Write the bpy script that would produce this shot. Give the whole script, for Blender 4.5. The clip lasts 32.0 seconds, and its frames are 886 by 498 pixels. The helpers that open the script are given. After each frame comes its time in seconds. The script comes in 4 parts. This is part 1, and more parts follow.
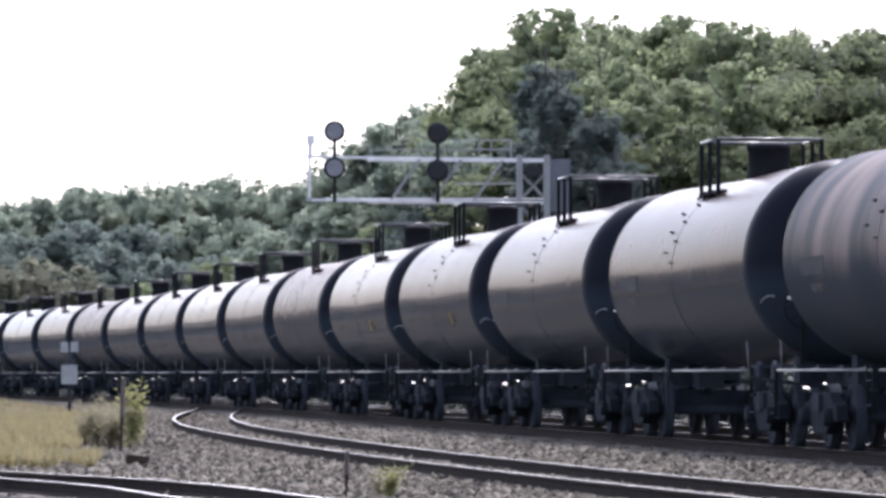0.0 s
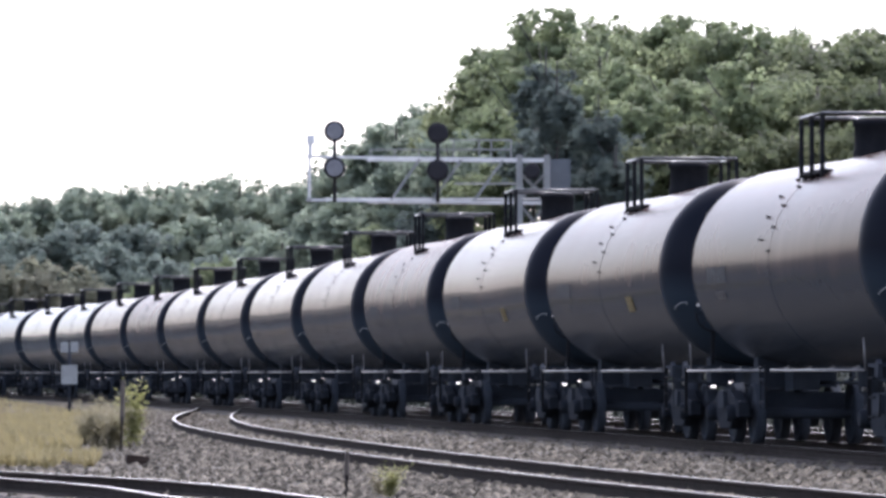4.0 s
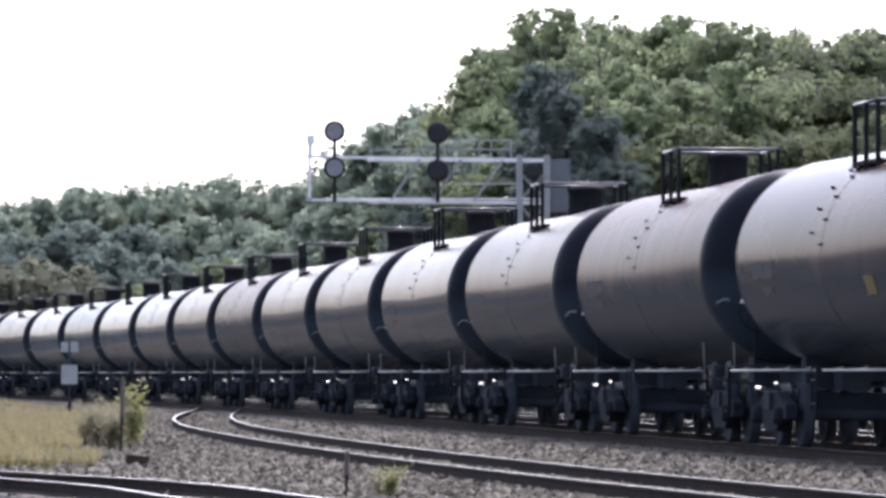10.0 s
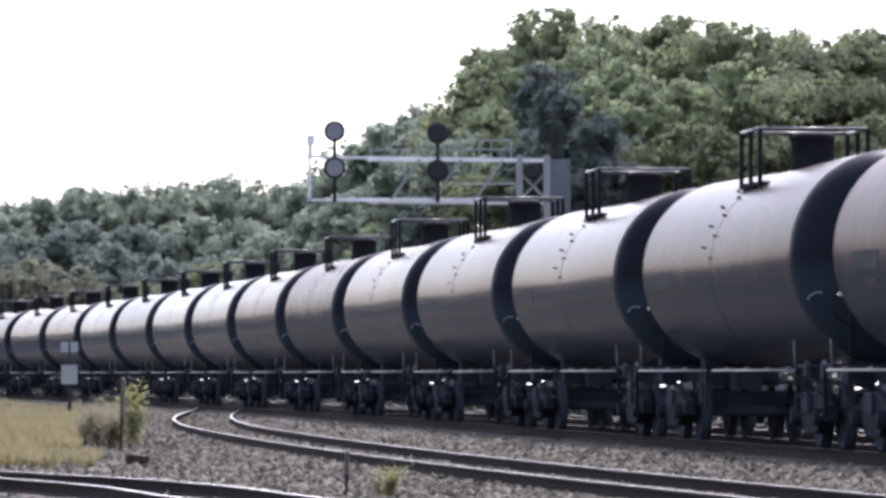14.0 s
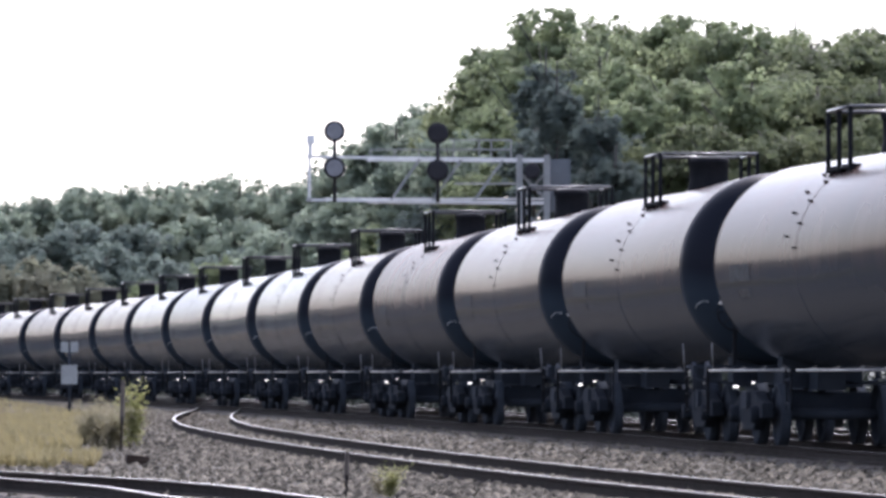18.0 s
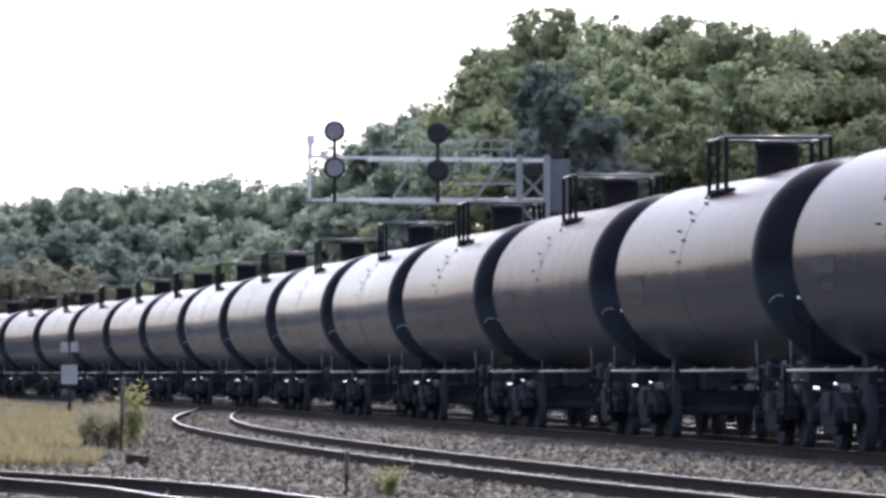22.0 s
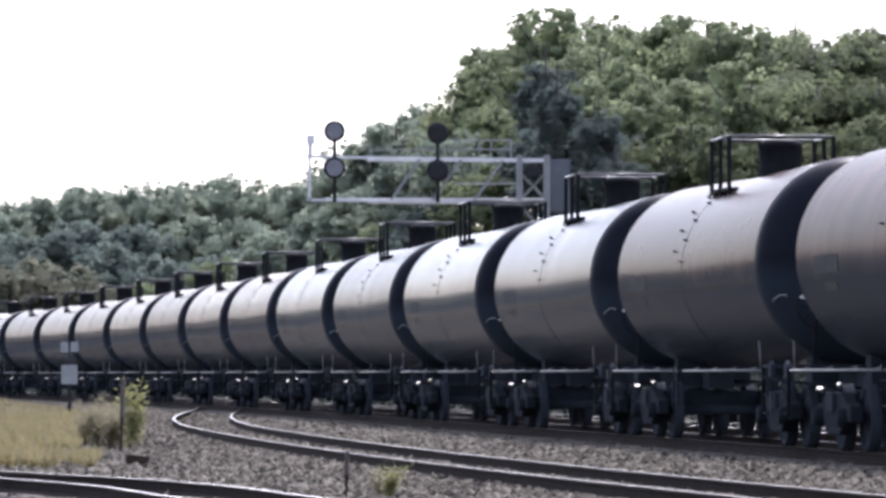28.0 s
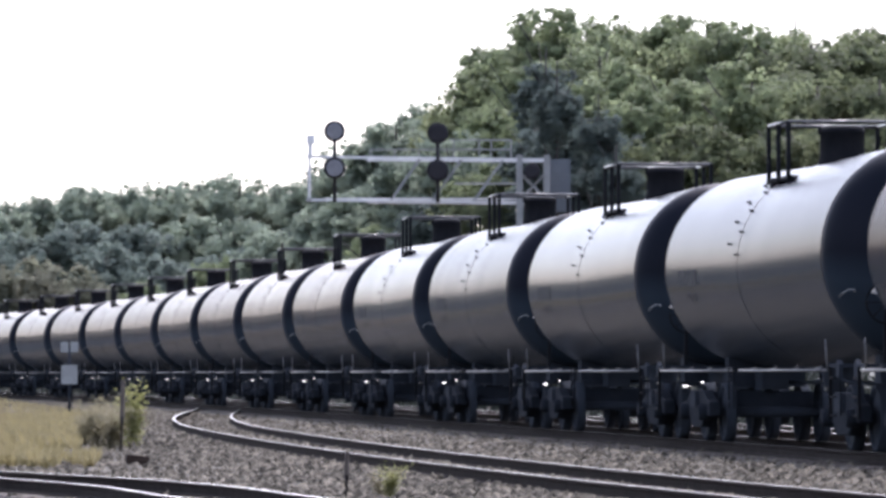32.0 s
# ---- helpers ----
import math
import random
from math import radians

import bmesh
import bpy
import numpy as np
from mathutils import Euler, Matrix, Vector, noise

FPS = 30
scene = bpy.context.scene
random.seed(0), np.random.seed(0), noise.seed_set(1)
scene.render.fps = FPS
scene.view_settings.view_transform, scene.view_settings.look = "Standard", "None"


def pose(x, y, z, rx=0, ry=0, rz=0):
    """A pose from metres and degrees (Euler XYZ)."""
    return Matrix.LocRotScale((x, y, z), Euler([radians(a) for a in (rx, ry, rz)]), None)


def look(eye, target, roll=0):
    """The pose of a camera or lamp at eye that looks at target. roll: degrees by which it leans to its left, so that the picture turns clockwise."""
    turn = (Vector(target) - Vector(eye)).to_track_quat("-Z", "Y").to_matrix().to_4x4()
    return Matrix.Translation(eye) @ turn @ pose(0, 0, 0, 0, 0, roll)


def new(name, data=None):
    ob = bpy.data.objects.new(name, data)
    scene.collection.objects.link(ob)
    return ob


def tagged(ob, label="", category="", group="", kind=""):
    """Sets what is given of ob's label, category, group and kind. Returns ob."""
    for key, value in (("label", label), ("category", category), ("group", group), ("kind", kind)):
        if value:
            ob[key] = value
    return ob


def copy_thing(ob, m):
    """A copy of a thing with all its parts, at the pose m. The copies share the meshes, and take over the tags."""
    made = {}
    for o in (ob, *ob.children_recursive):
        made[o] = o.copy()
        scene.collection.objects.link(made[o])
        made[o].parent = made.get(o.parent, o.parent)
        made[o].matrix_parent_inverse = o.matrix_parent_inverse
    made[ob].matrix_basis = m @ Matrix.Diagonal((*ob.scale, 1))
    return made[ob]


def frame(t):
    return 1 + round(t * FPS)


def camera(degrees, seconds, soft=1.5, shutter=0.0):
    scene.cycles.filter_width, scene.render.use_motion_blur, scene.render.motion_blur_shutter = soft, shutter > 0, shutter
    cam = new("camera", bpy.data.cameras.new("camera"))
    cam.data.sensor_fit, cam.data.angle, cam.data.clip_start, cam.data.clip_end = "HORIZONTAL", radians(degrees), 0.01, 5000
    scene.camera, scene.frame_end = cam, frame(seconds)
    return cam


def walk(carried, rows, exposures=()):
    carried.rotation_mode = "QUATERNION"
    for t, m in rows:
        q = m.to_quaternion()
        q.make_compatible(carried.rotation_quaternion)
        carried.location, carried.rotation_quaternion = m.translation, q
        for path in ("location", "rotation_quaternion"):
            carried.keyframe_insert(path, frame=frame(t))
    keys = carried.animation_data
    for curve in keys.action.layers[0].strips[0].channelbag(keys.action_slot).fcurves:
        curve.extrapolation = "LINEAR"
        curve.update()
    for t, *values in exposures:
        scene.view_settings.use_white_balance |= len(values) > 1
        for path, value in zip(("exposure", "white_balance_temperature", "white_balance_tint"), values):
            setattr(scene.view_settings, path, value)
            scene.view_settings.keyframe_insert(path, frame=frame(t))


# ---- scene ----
# ---- the camera: it stands still on a tripod, a long lens along the bend ----
cam = camera(8.785, 32.0, soft=3.2)
EYE = (0.0, 0.0, 1.05)
CAM_POSE = look(EYE, (0.0, 100.0, 1.05 + 2.167))
walk(cam, [(0.0, CAM_POSE), (32.0, CAM_POSE)], exposures=[(0.0, 1.71, 5980, 20), (9.0, 1.68, 5980, 20), (20.0, 1.58, 5980, 20), (28.0, 1.55, 5980, 20), (32.0, 1.58, 5980, 20)])

# ---- world, sun, exposure ----
SUN_EL, SUN_AZ = radians(55), radians(9)      # azimuth from +Y towards +X
world = bpy.data.worlds.new("world")
scene.world = world
world.use_nodes = True
wn = world.node_tree.nodes
wl = world.node_tree.links
sky = wn.new("ShaderNodeTexSky")
sky.sky_type = "NISHITA"
sky.sun_disc = False
sky.sun_elevation = SUN_EL
sky.sun_rotation = SUN_AZ
sky.air_density, sky.dust_density, sky.ozone_density = 1.0, 2.7, 1.1
haze = wn.new("ShaderNodeHueSaturation")      # summer haze takes most of the colour out of the sky
haze.inputs["Saturation"].default_value = 0.58
wl.new(sky.outputs[0], haze.inputs["Color"])
wl.new(haze.outputs[0], wn["Background"].inputs[0])
wn["Background"].inputs[1].default_value = 0.15
sun = new("sun", bpy.data.lights.new("sun", "SUN"))
sun.data.energy, sun.data.angle, sun.data.color = 2.1, radians(0.6), (1.0, 0.96, 0.91)
sun_dir = Vector((math.cos(SUN_EL) * math.sin(SUN_AZ), math.cos(SUN_EL) * math.cos(SUN_AZ), math.sin(SUN_EL)))
sun.matrix_world = look(sun_dir * 200, (0, 0, 0))


# ---- materials ----
def material(name, base, rough=0.8, metal=0.0, second=None, scale=3.0, fine=40.0, bump=0.0, mix=0.5, rnd=0.0, spec=0.5, island=0.0,
             stretch=(1, 1, 1), fine_mix=0.35, coat=0.0):
    """Two-scale noise colour, bump and a per-object or per-piece change of value."""
    m = bpy.data.materials.new(name)
    m.use_nodes = True
    n, l = m.node_tree.nodes, m.node_tree.links
    b = n["Principled BSDF"]
    b.inputs["Roughness"].default_value, b.inputs["Metallic"].default_value = rough, metal
    b.inputs["Specular IOR Level"].default_value = spec
    b.inputs["Coat Weight"].default_value = coat
    tc, mp = n.new("ShaderNodeTexCoord"), n.new("ShaderNodeMapping")
    mp.inputs["Scale"].default_value = stretch
    l.new(tc.outputs["Object"], mp.inputs[0])
    big, small = n.new("ShaderNodeTexNoise"), n.new("ShaderNodeTexNoise")
    for t, s, d in ((big, scale, 5), (small, fine, 3)):
        t.inputs["Scale"].default_value, t.inputs["Detail"].default_value = s, d
        l.new(mp.outputs[0], t.inputs[0])
    ramp = n.new("ShaderNodeValToRGB")
    ramp.color_ramp.elements[0].position, ramp.color_ramp.elements[1].position = 0.5 - mix * 0.35, 0.5 + mix * 0.35
    ramp.color_ramp.elements[0].color = (*base, 1)
    ramp.color_ramp.elements[1].color = (*(second or [c * 1.25 for c in base]), 1)
    l.new(big.outputs[0], ramp.inputs[0])
    mul = n.new("ShaderNodeMix")
    mul.data_type, mul.blend_type = "RGBA", "OVERLAY"
    mul.inputs[0].default_value = fine_mix
    l.new(ramp.outputs[0], mul.inputs[6])
    l.new(small.outputs[0], mul.inputs[7])
    out = mul.outputs[2]
    if rnd or island:
        src = n.new("ShaderNodeObjectInfo").outputs["Random"] if rnd else n.new("ShaderNodeNewGeometry").outputs["Random Per Island"]
        amount = rnd or island
        mr = n.new("ShaderNodeMapRange")
        mr.inputs[3].default_value, mr.inputs[4].default_value = 1 - amount, 1 + amount
        l.new(src, mr.inputs[0])
        hsv = n.new("ShaderNodeHueSaturation")
        l.new(mr.outputs[0], hsv.inputs["Value"])
        l.new(out, hsv.inputs["Color"])
        out = hsv.outputs[0]
    l.new(out, b.inputs["Base Color"])
    if bump:
        bp = n.new("ShaderNodeBump")
        bp.inputs["Strength"].default_value, bp.inputs["Distance"].default_value = bump, 0.02
        l.new(small.outputs[0], bp.inputs["Height"])
        l.new(bp.outputs[0], b.inputs["Normal"])
    return m


def tank_material(name, base, dust, rough, streak=0.5, spec=0.007, low_rough=0.0):
    """Old gloss paint under road dust: streaks run down the shell, dust lies in clouds."""
    m = bpy.data.materials.new(name)
    m.use_nodes = True
    n, l = m.node_tree.nodes, m.node_tree.links
    b = n["Principled BSDF"]
    b.inputs["Specular IOR Level"].default_value = spec
    tc = n.new("ShaderNodeTexCoord")
    info = n.new("ShaderNodeObjectInfo")
    off = n.new("ShaderNodeVectorMath")
    off.operation = "MULTIPLY_ADD"
    off.inputs[1].default_value = (37.0, 11.0, 5.0)
    l.new(info.outputs["Random"], off.inputs[0])
    l.new(tc.outputs["Object"], off.inputs[2])
    mp = n.new("ShaderNodeMapping")
    mp.inputs["Scale"].default_value = (0.8, 0.5, 0.25)
    l.new(off.outputs[0], mp.inputs[0])
    streaks, clouds, grain = (n.new("ShaderNodeTexNoise") for _ in range(3))
    streaks.inputs["Scale"].default_value, streaks.inputs["Detail"].default_value = 1.3, 3
    clouds.inputs["Scale"].default_value, clouds.inputs["Detail"].default_value = 0.55, 5
    grain.inputs["Scale"].default_value, grain.inputs["Detail"].default_value = 7, 3
    l.new(mp.outputs[0], streaks.inputs[0])
    l.new(off.outputs[0], clouds.inputs[0])
    l.new(tc.outputs["Object"], grain.inputs[0])
    add = n.new("ShaderNodeMath")
    add.operation = "MULTIPLY_ADD"
    add.inputs[1].default_value = streak
    l.new(streaks.outputs[0], add.inputs[0])
    sub = n.new("ShaderNodeMath")
    sub.operation = "MULTIPLY"
    sub.inputs[1].default_value = 1 - streak
    l.new(clouds.outputs[0], sub.inputs[0])
    l.new(sub.outputs[0], add.inputs[2])
    ramp = n.new("ShaderNodeValToRGB")
    ramp.color_ramp.elements[0].position, ramp.color_ramp.elements[1].position = 0.36, 0.66
    ramp.color_ramp.elements[0].color, ramp.color_ramp.elements[1].color = (*base, 1), (*dust, 1)
    l.new(add.outputs[0], ramp.inputs[0])
    mr = n.new("ShaderNodeMapRange")
    mr.inputs[3].default_value, mr.inputs[4].default_value = rough - 0.03, rough + 0.06
    l.new(add.outputs[0], mr.inputs[0])
    # shade painted in: darker blue-grey, rougher shell below an uneven line; rust dust above
    xyz, edge, low_dull = n.new("ShaderNodeSeparateXYZ"), n.new("ShaderNodeMath"), n.new("ShaderNodeMapRange")
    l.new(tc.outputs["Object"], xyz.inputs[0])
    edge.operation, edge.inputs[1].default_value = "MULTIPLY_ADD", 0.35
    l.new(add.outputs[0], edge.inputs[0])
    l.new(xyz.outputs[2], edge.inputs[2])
    low_dull.inputs[1].default_value, low_dull.inputs[2].default_value = 2.20, 2.75
    low_dull.inputs[3].default_value, low_dull.inputs[4].default_value = low_rough, 0.0
    l.new(edge.outputs[0], low_dull.inputs[0])
    dull = n.new("ShaderNodeMath")
    dull.operation = "ADD"
    l.new(mr.outputs[0], dull.inputs[0])
    l.new(low_dull.outputs[0], dull.inputs[1])
    age = n.new("ShaderNodeMath")           # some shells are duller than others
    age.operation, age.inputs[1].default_value = "MULTIPLY_ADD", 0.045
    l.new(info.outputs["Random"], age.inputs[0])
    l.new(dull.outputs[0], age.inputs[2])
    l.new(age.outputs[0], b.inputs["Roughness"])
    # blue-grey colour stands for the shaded, reflecting lower half of the tank
    shade_cover, shade_tint = n.new("ShaderNodeMapRange"), n.new("ShaderNodeMix")
    shade_cover.inputs[1].default_value, shade_cover.inputs[2].default_value = 2.50, 2.88
    shade_cover.inputs[3].default_value, shade_cover.inputs[4].default_value = 0.9, 0.0
    l.new(edge.outputs[0], shade_cover.inputs[0])
    shade_tint.data_type = "RGBA"
    shade_tint.inputs[7].default_value = (0.025, 0.034, 0.045, 1)
    l.new(shade_cover.outputs[0], shade_tint.inputs[0])
    l.new(ramp.outputs[0], shade_tint.inputs[6])
    l.new(shade_tint.outputs[2], b.inputs["Base Color"])
    bp = n.new("ShaderNodeBump")
    bp.inputs["Strength"].default_value, bp.inputs["Distance"].default_value = 0.05, 0.003
    l.new(grain.outputs[0], bp.inputs["Height"])
    l.new(bp.outputs[0], b.inputs["Normal"])
    return m


def leaf_material(name, base, second, island=0.12, through_light=0.62):
    m = material(name, base, 0.6, second=second, scale=0.35, fine=3.0, island=island, mix=0.6, spec=0.12)
    n, l = m.node_tree.nodes, m.node_tree.links
    b, o = n["Principled BSDF"], n["Material Output"]
    tr, mx = n.new("ShaderNodeBsdfTranslucent"), n.new("ShaderNodeMixShader")
    mx.inputs[0].default_value = through_light
    l.new(b.inputs["Base Color"].links[0].from_socket, tr.inputs[0])
    l.new(b.outputs[0], mx.inputs[1])
    l.new(tr.outputs[0], mx.inputs[2])
    l.new(mx.outputs[0], o.inputs[0])
    return m


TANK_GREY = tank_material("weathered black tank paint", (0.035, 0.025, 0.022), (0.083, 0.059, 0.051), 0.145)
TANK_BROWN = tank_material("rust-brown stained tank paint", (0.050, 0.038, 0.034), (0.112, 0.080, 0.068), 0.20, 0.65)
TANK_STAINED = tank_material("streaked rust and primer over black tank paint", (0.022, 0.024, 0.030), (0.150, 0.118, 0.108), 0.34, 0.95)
# darker copy of the tank paint: end shade is put into the colour
TANK_HEAD = tank_material("dull dirty tank end paint", (0.007, 0.009, 0.014), (0.013, 0.014, 0.020), 0.30, spec=0.03, low_rough=0.1)
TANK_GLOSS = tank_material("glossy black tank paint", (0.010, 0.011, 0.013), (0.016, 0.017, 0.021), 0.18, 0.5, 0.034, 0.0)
# blue cast of the haze is put into the next two steel colours
STEEL_DARK = material("dark undercarriage steel", (0.027, 0.032, 0.041), 0.95, spec=0.05, second=(0.032, 0.037, 0.046), scale=4, bump=0.3)
STEEL_GRIME = material("oily black running gear", (0.016, 0.019, 0.025), 0.95, spec=0.05, second=(0.020, 0.023, 0.029), scale=4, bump=0.3)
STEEL_BLACK = material("black painted fittings", (0.008, 0.009, 0.011), 0.85, spec=0.08, second=(0.013, 0.013, 0.015), scale=5)
STEEL_PALE = material("worn galvanised steel", (0.10, 0.10, 0.105), 0.55, 0.2, second=(0.17, 0.165, 0.16), scale=6)
STEEL_WORN = material("bright worn steel", (0.08, 0.079, 0.077), 0.40, 1.0, scale=8, fine_mix=0.1)
STEEL_RAIL = material("hand-worn dark railing", (0.05, 0.05, 0.053), 0.3, 0.5, second=(0.09, 0.088, 0.085), scale=6)
RAIL_HEAD = material("polished rail head", (0.20, 0.195, 0.19), 0.42, 1.0, scale=9)
RAIL_BRIGHT = material("shiny rail head", (0.55, 0.545, 0.53), 0.42, 1.0, scale=9)
RAIL_WEB = material("dark rusty rail web", (0.014, 0.011, 0.010), 0.95, spec=0.08, second=(0.024, 0.019, 0.017), scale=5, bump=0.3)
TIE = material("creosoted sleeper wood", (0.055, 0.043, 0.036), 0.85, second=(0.12, 0.10, 0.088), scale=2, fine=30, rnd=0.3, bump=0.4,
               stretch=(1, 6, 6))
STONE = material("grey ballast stone", (0.074, 0.065, 0.050), 0.9, spec=0.15, second=(0.146, 0.126, 0.098), scale=1.2, island=0.7, bump=0.2)
GROUND = material("ballast bed and dust", (0.053, 0.047, 0.038), 0.95, spec=0.15, second=(0.098, 0.088, 0.072), scale=0.5, fine=14, bump=0.8, fine_mix=0.7)
FIELD = material("bare brown earth with short dead grass", (0.062, 0.052, 0.043), 0.95, spec=0.1, second=(0.090, 0.074, 0.058), scale=0.08, fine=2.0, bump=0.6)
# added ground out of view, dark and bluish for the tanks to reflect
UNSEEN_GROUND = material("unseen dark blue-grey ground for tank reflections", (0.018, 0.022, 0.025), 0.95, spec=0.1, second=(0.028, 0.032, 0.034), scale=0.2, fine=6.0, bump=0.3)
CINDER = material("oily dark yard cinders", (0.012, 0.011, 0.011), 0.95, spec=0.1, second=(0.024, 0.022, 0.021), scale=1.5, fine=18, bump=0.8)
GRASS = leaf_material("dry tan grass", (0.240, 0.208, 0.104), (0.205, 0.176, 0.094), 0.10, 0.4)
WEED_DRY = leaf_material("half-dry olive weed leaves", (0.220, 0.204, 0.123), (0.185, 0.162, 0.108), 0.15, 0.62)
WEED = leaf_material("yellow-green weed leaves", (0.31, 0.31, 0.13), (0.22, 0.225, 0.095), 0.25, 0.5)
# darkened leaves: shade behind the train, dark band in the tanks' reflections
LEAF_U = leaf_material("darkened brush and ridge leaves", (0.040, 0.048, 0.040), (0.055, 0.062, 0.050), 0.2, 0.1)
LEAF_A = leaf_material("oak green leaves", (0.174, 0.220, 0.123), (0.230, 0.253, 0.142))
# deep shadow in the wood is put into this leaf colour
LEAF_B = leaf_material("green leaves darkened for deep shade", (0.090, 0.117, 0.110), (0.117, 0.145, 0.127))
# pale blue of the haze is painted into LEAF_C and, with shade, LEAF_D
LEAF_C = leaf_material("far leaves with blue haze tint", (0.237, 0.290, 0.227), (0.278, 0.312, 0.232))
LEAF_D = leaf_material("far leaves with haze tint, darkened for shade", (0.151, 0.192, 0.168), (0.180, 0.211, 0.175))
# darker leaf copy, with the shade of the right-hand wood in it
LEAF_O = leaf_material("olive green leaves darkened for shade", (0.112, 0.138, 0.076), (0.148, 0.160, 0.088))
LEAF_R = leaf_material("rusty olive leaves", (0.180, 0.194, 0.140), (0.214, 0.206, 0.152))
BARK = material("grey-brown bark", (0.035, 0.031, 0.028), 0.9, second=(0.06, 0.052, 0.046), scale=2, bump=0.6, stretch=(4, 4, 1))
GALV = material("weathered aluminium-painted steel", (0.50, 0.495, 0.49), 0.5, 0.1, second=(0.66, 0.65, 0.64), scale=1.5)
GALV_DULL = material("dull grey weathered steel", (0.20, 0.205, 0.20), 0.75, 0.0, spec=0.2, second=(0.27, 0.27, 0.265), scale=1.5)
SIGNAL_BLACK = material("black signal enamel", (0.018, 0.017, 0.020), 0.7, spec=0.2, scale=3)
CABINET = material("dull grey-blue cabinet paint", (0.100, 0.110, 0.124), 0.8, spec=0.15, second=(0.122, 0.132, 0.145), scale=2)
SIGN_WHITE = material("weathered white sign paint", (0.24, 0.25, 0.245), 0.7, spec=0.2, second=(0.32, 0.33, 0.32), scale=2)
MARK_WHITE = material("faded white stencil paint", (0.034, 0.038, 0.044), 0.25, spec=0.012, second=(0.052, 0.053, 0.056), scale=5)
MARK_YELLOW = material("faded yellow placard", (0.10, 0.076, 0.030), 0.6, spec=0.1, scale=5)
WOOD = material("weathered grey wood", (0.034, 0.030, 0.028), 0.95, spec=0.1, second=(0.055, 0.049, 0.045), scale=3, bump=0.4, stretch=(5, 5, 1))
WOOD_OLD = material("old creosoted wood", (0.030, 0.021, 0.017), 0.95, spec=0.1, second=(0.060, 0.044, 0.036), scale=4, bump=0.4, stretch=(1, 6, 6))
ORANGE = material("faded orange plastic", (0.65, 0.20, 0.08), 0.6, scale=3)


# ---- mesh building ----
def box(bm, x, y, z, sx, sy, sz, rot=None, mi=0):
    """A box with its centre at x, y, z."""
    vs = []
    for dx in (-0.5, 0.5):
        for dy in (-0.5, 0.5):
            for dz in (-0.5, 0.5):
                v = Vector((dx * sx, dy * sy, dz * sz))
                if rot is not None:
                    v = rot @ v
                vs.append(bm.verts.new((x + v.x, y + v.y, z + v.z)))
    for q in ((0, 1, 3, 2), (4, 6, 7, 5), (0, 4, 5, 1), (2, 3, 7, 6), (0, 2, 6, 4), (1, 5, 7, 3)):
        bm.faces.new([vs[i] for i in q]).material_index = mi
    return vs


def bar(bm, p, q, w, h, mi=0):
    """A square bar from p to q."""
    p, q = Vector(p), Vector(q)
    d = q - p
    rot = d.to_track_quat("X", "Z").to_matrix()
    c = (p + q) / 2
    box(bm, c.x, c.y, c.z, d.length, w, h, rot, mi)


def tube(bm, pts, r, seg=8, caps=True, mi=0):
    """A round bar along points."""
    pts = [Vector(p) for p in pts]
    rings = []
    for i, p in enumerate(pts):
        d = (pts[min(i + 1, len(pts) - 1)] - pts[max(i - 1, 0)]).normalized()
        rot = d.to_track_quat("Z", "Y").to_matrix()
        rr = r[i] if isinstance(r, (list, tuple)) else r
        rings.append([bm.verts.new(p + rot @ Vector((rr * math.cos(a), rr * math.sin(a), 0)))
                      for a in (2 * math.pi * k / seg for k in range(seg))])
    for a, b in zip(rings, rings[1:]):
        for k in range(seg):
            f = bm.faces.new((a[k], a[(k + 1) % seg], b[(k + 1) % seg], b[k]))
            f.smooth, f.material_index = True, mi
    if caps:
        bm.faces.new(rings[0][::-1]).material_index = mi
        bm.faces.new(rings[-1]).material_index = mi


def lathe(bm, profile, axis="x", seg=40, at=(0, 0, 0), mi=0, shift=None):
    """Turn (position, radius) pairs about an axis. shift(position) raises a ring."""
    at = Vector(at)
    rings = []
    for p, r in profile:
        up = shift(p) if shift else 0.0
        ring = []
        for k in range(seg):
            a = 2 * math.pi * k / seg
            c, s = r * math.cos(a), r * math.sin(a)
            v = {"x": (p, c, s + up), "y": (c, p, s + up), "z": (c, s, p)}[axis]
            ring.append(bm.verts.new(at + Vector(v)))
        rings.append(ring)
    for a, b in zip(rings, rings[1:]):
        for k in range(seg):
            f = bm.faces.new((a[k], a[(k + 1) % seg], b[(k + 1) % seg], b[k]))
            f.smooth, f.material_index = True, mi
    for cap in (bm.faces.new(rings[0][::-1]), bm.faces.new(rings[-1])):
        cap.material_index = mi
        for e in cap.edges:
            e.smooth = False
    bmesh.ops.recalc_face_normals(bm, faces=bm.faces)


def prism(bm, outline, y0, y1, mi=0):
    """An outline in x, z, drawn out along y."""
    a = [bm.verts.new((x, y0, z)) for x, z in outline]
    b = [bm.verts.new((x, y1, z)) for x, z in outline]
    n = len(a)
    bm.faces.new(a).material_index = mi
    bm.faces.new(b[::-1]).material_index = mi
    for i in range(n):
        bm.faces.new((a[i], b[i], b[(i + 1) % n], a[(i + 1) % n])).material_index = mi
    bmesh.ops.recalc_face_normals(bm, faces=bm.faces)


def mesh_of(name, bm, *mats):
    me = bpy.data.meshes.new(name)
    bm.to_mesh(me)
    bm.free()
    for m in mats:
        me.materials.append(m)
    return me


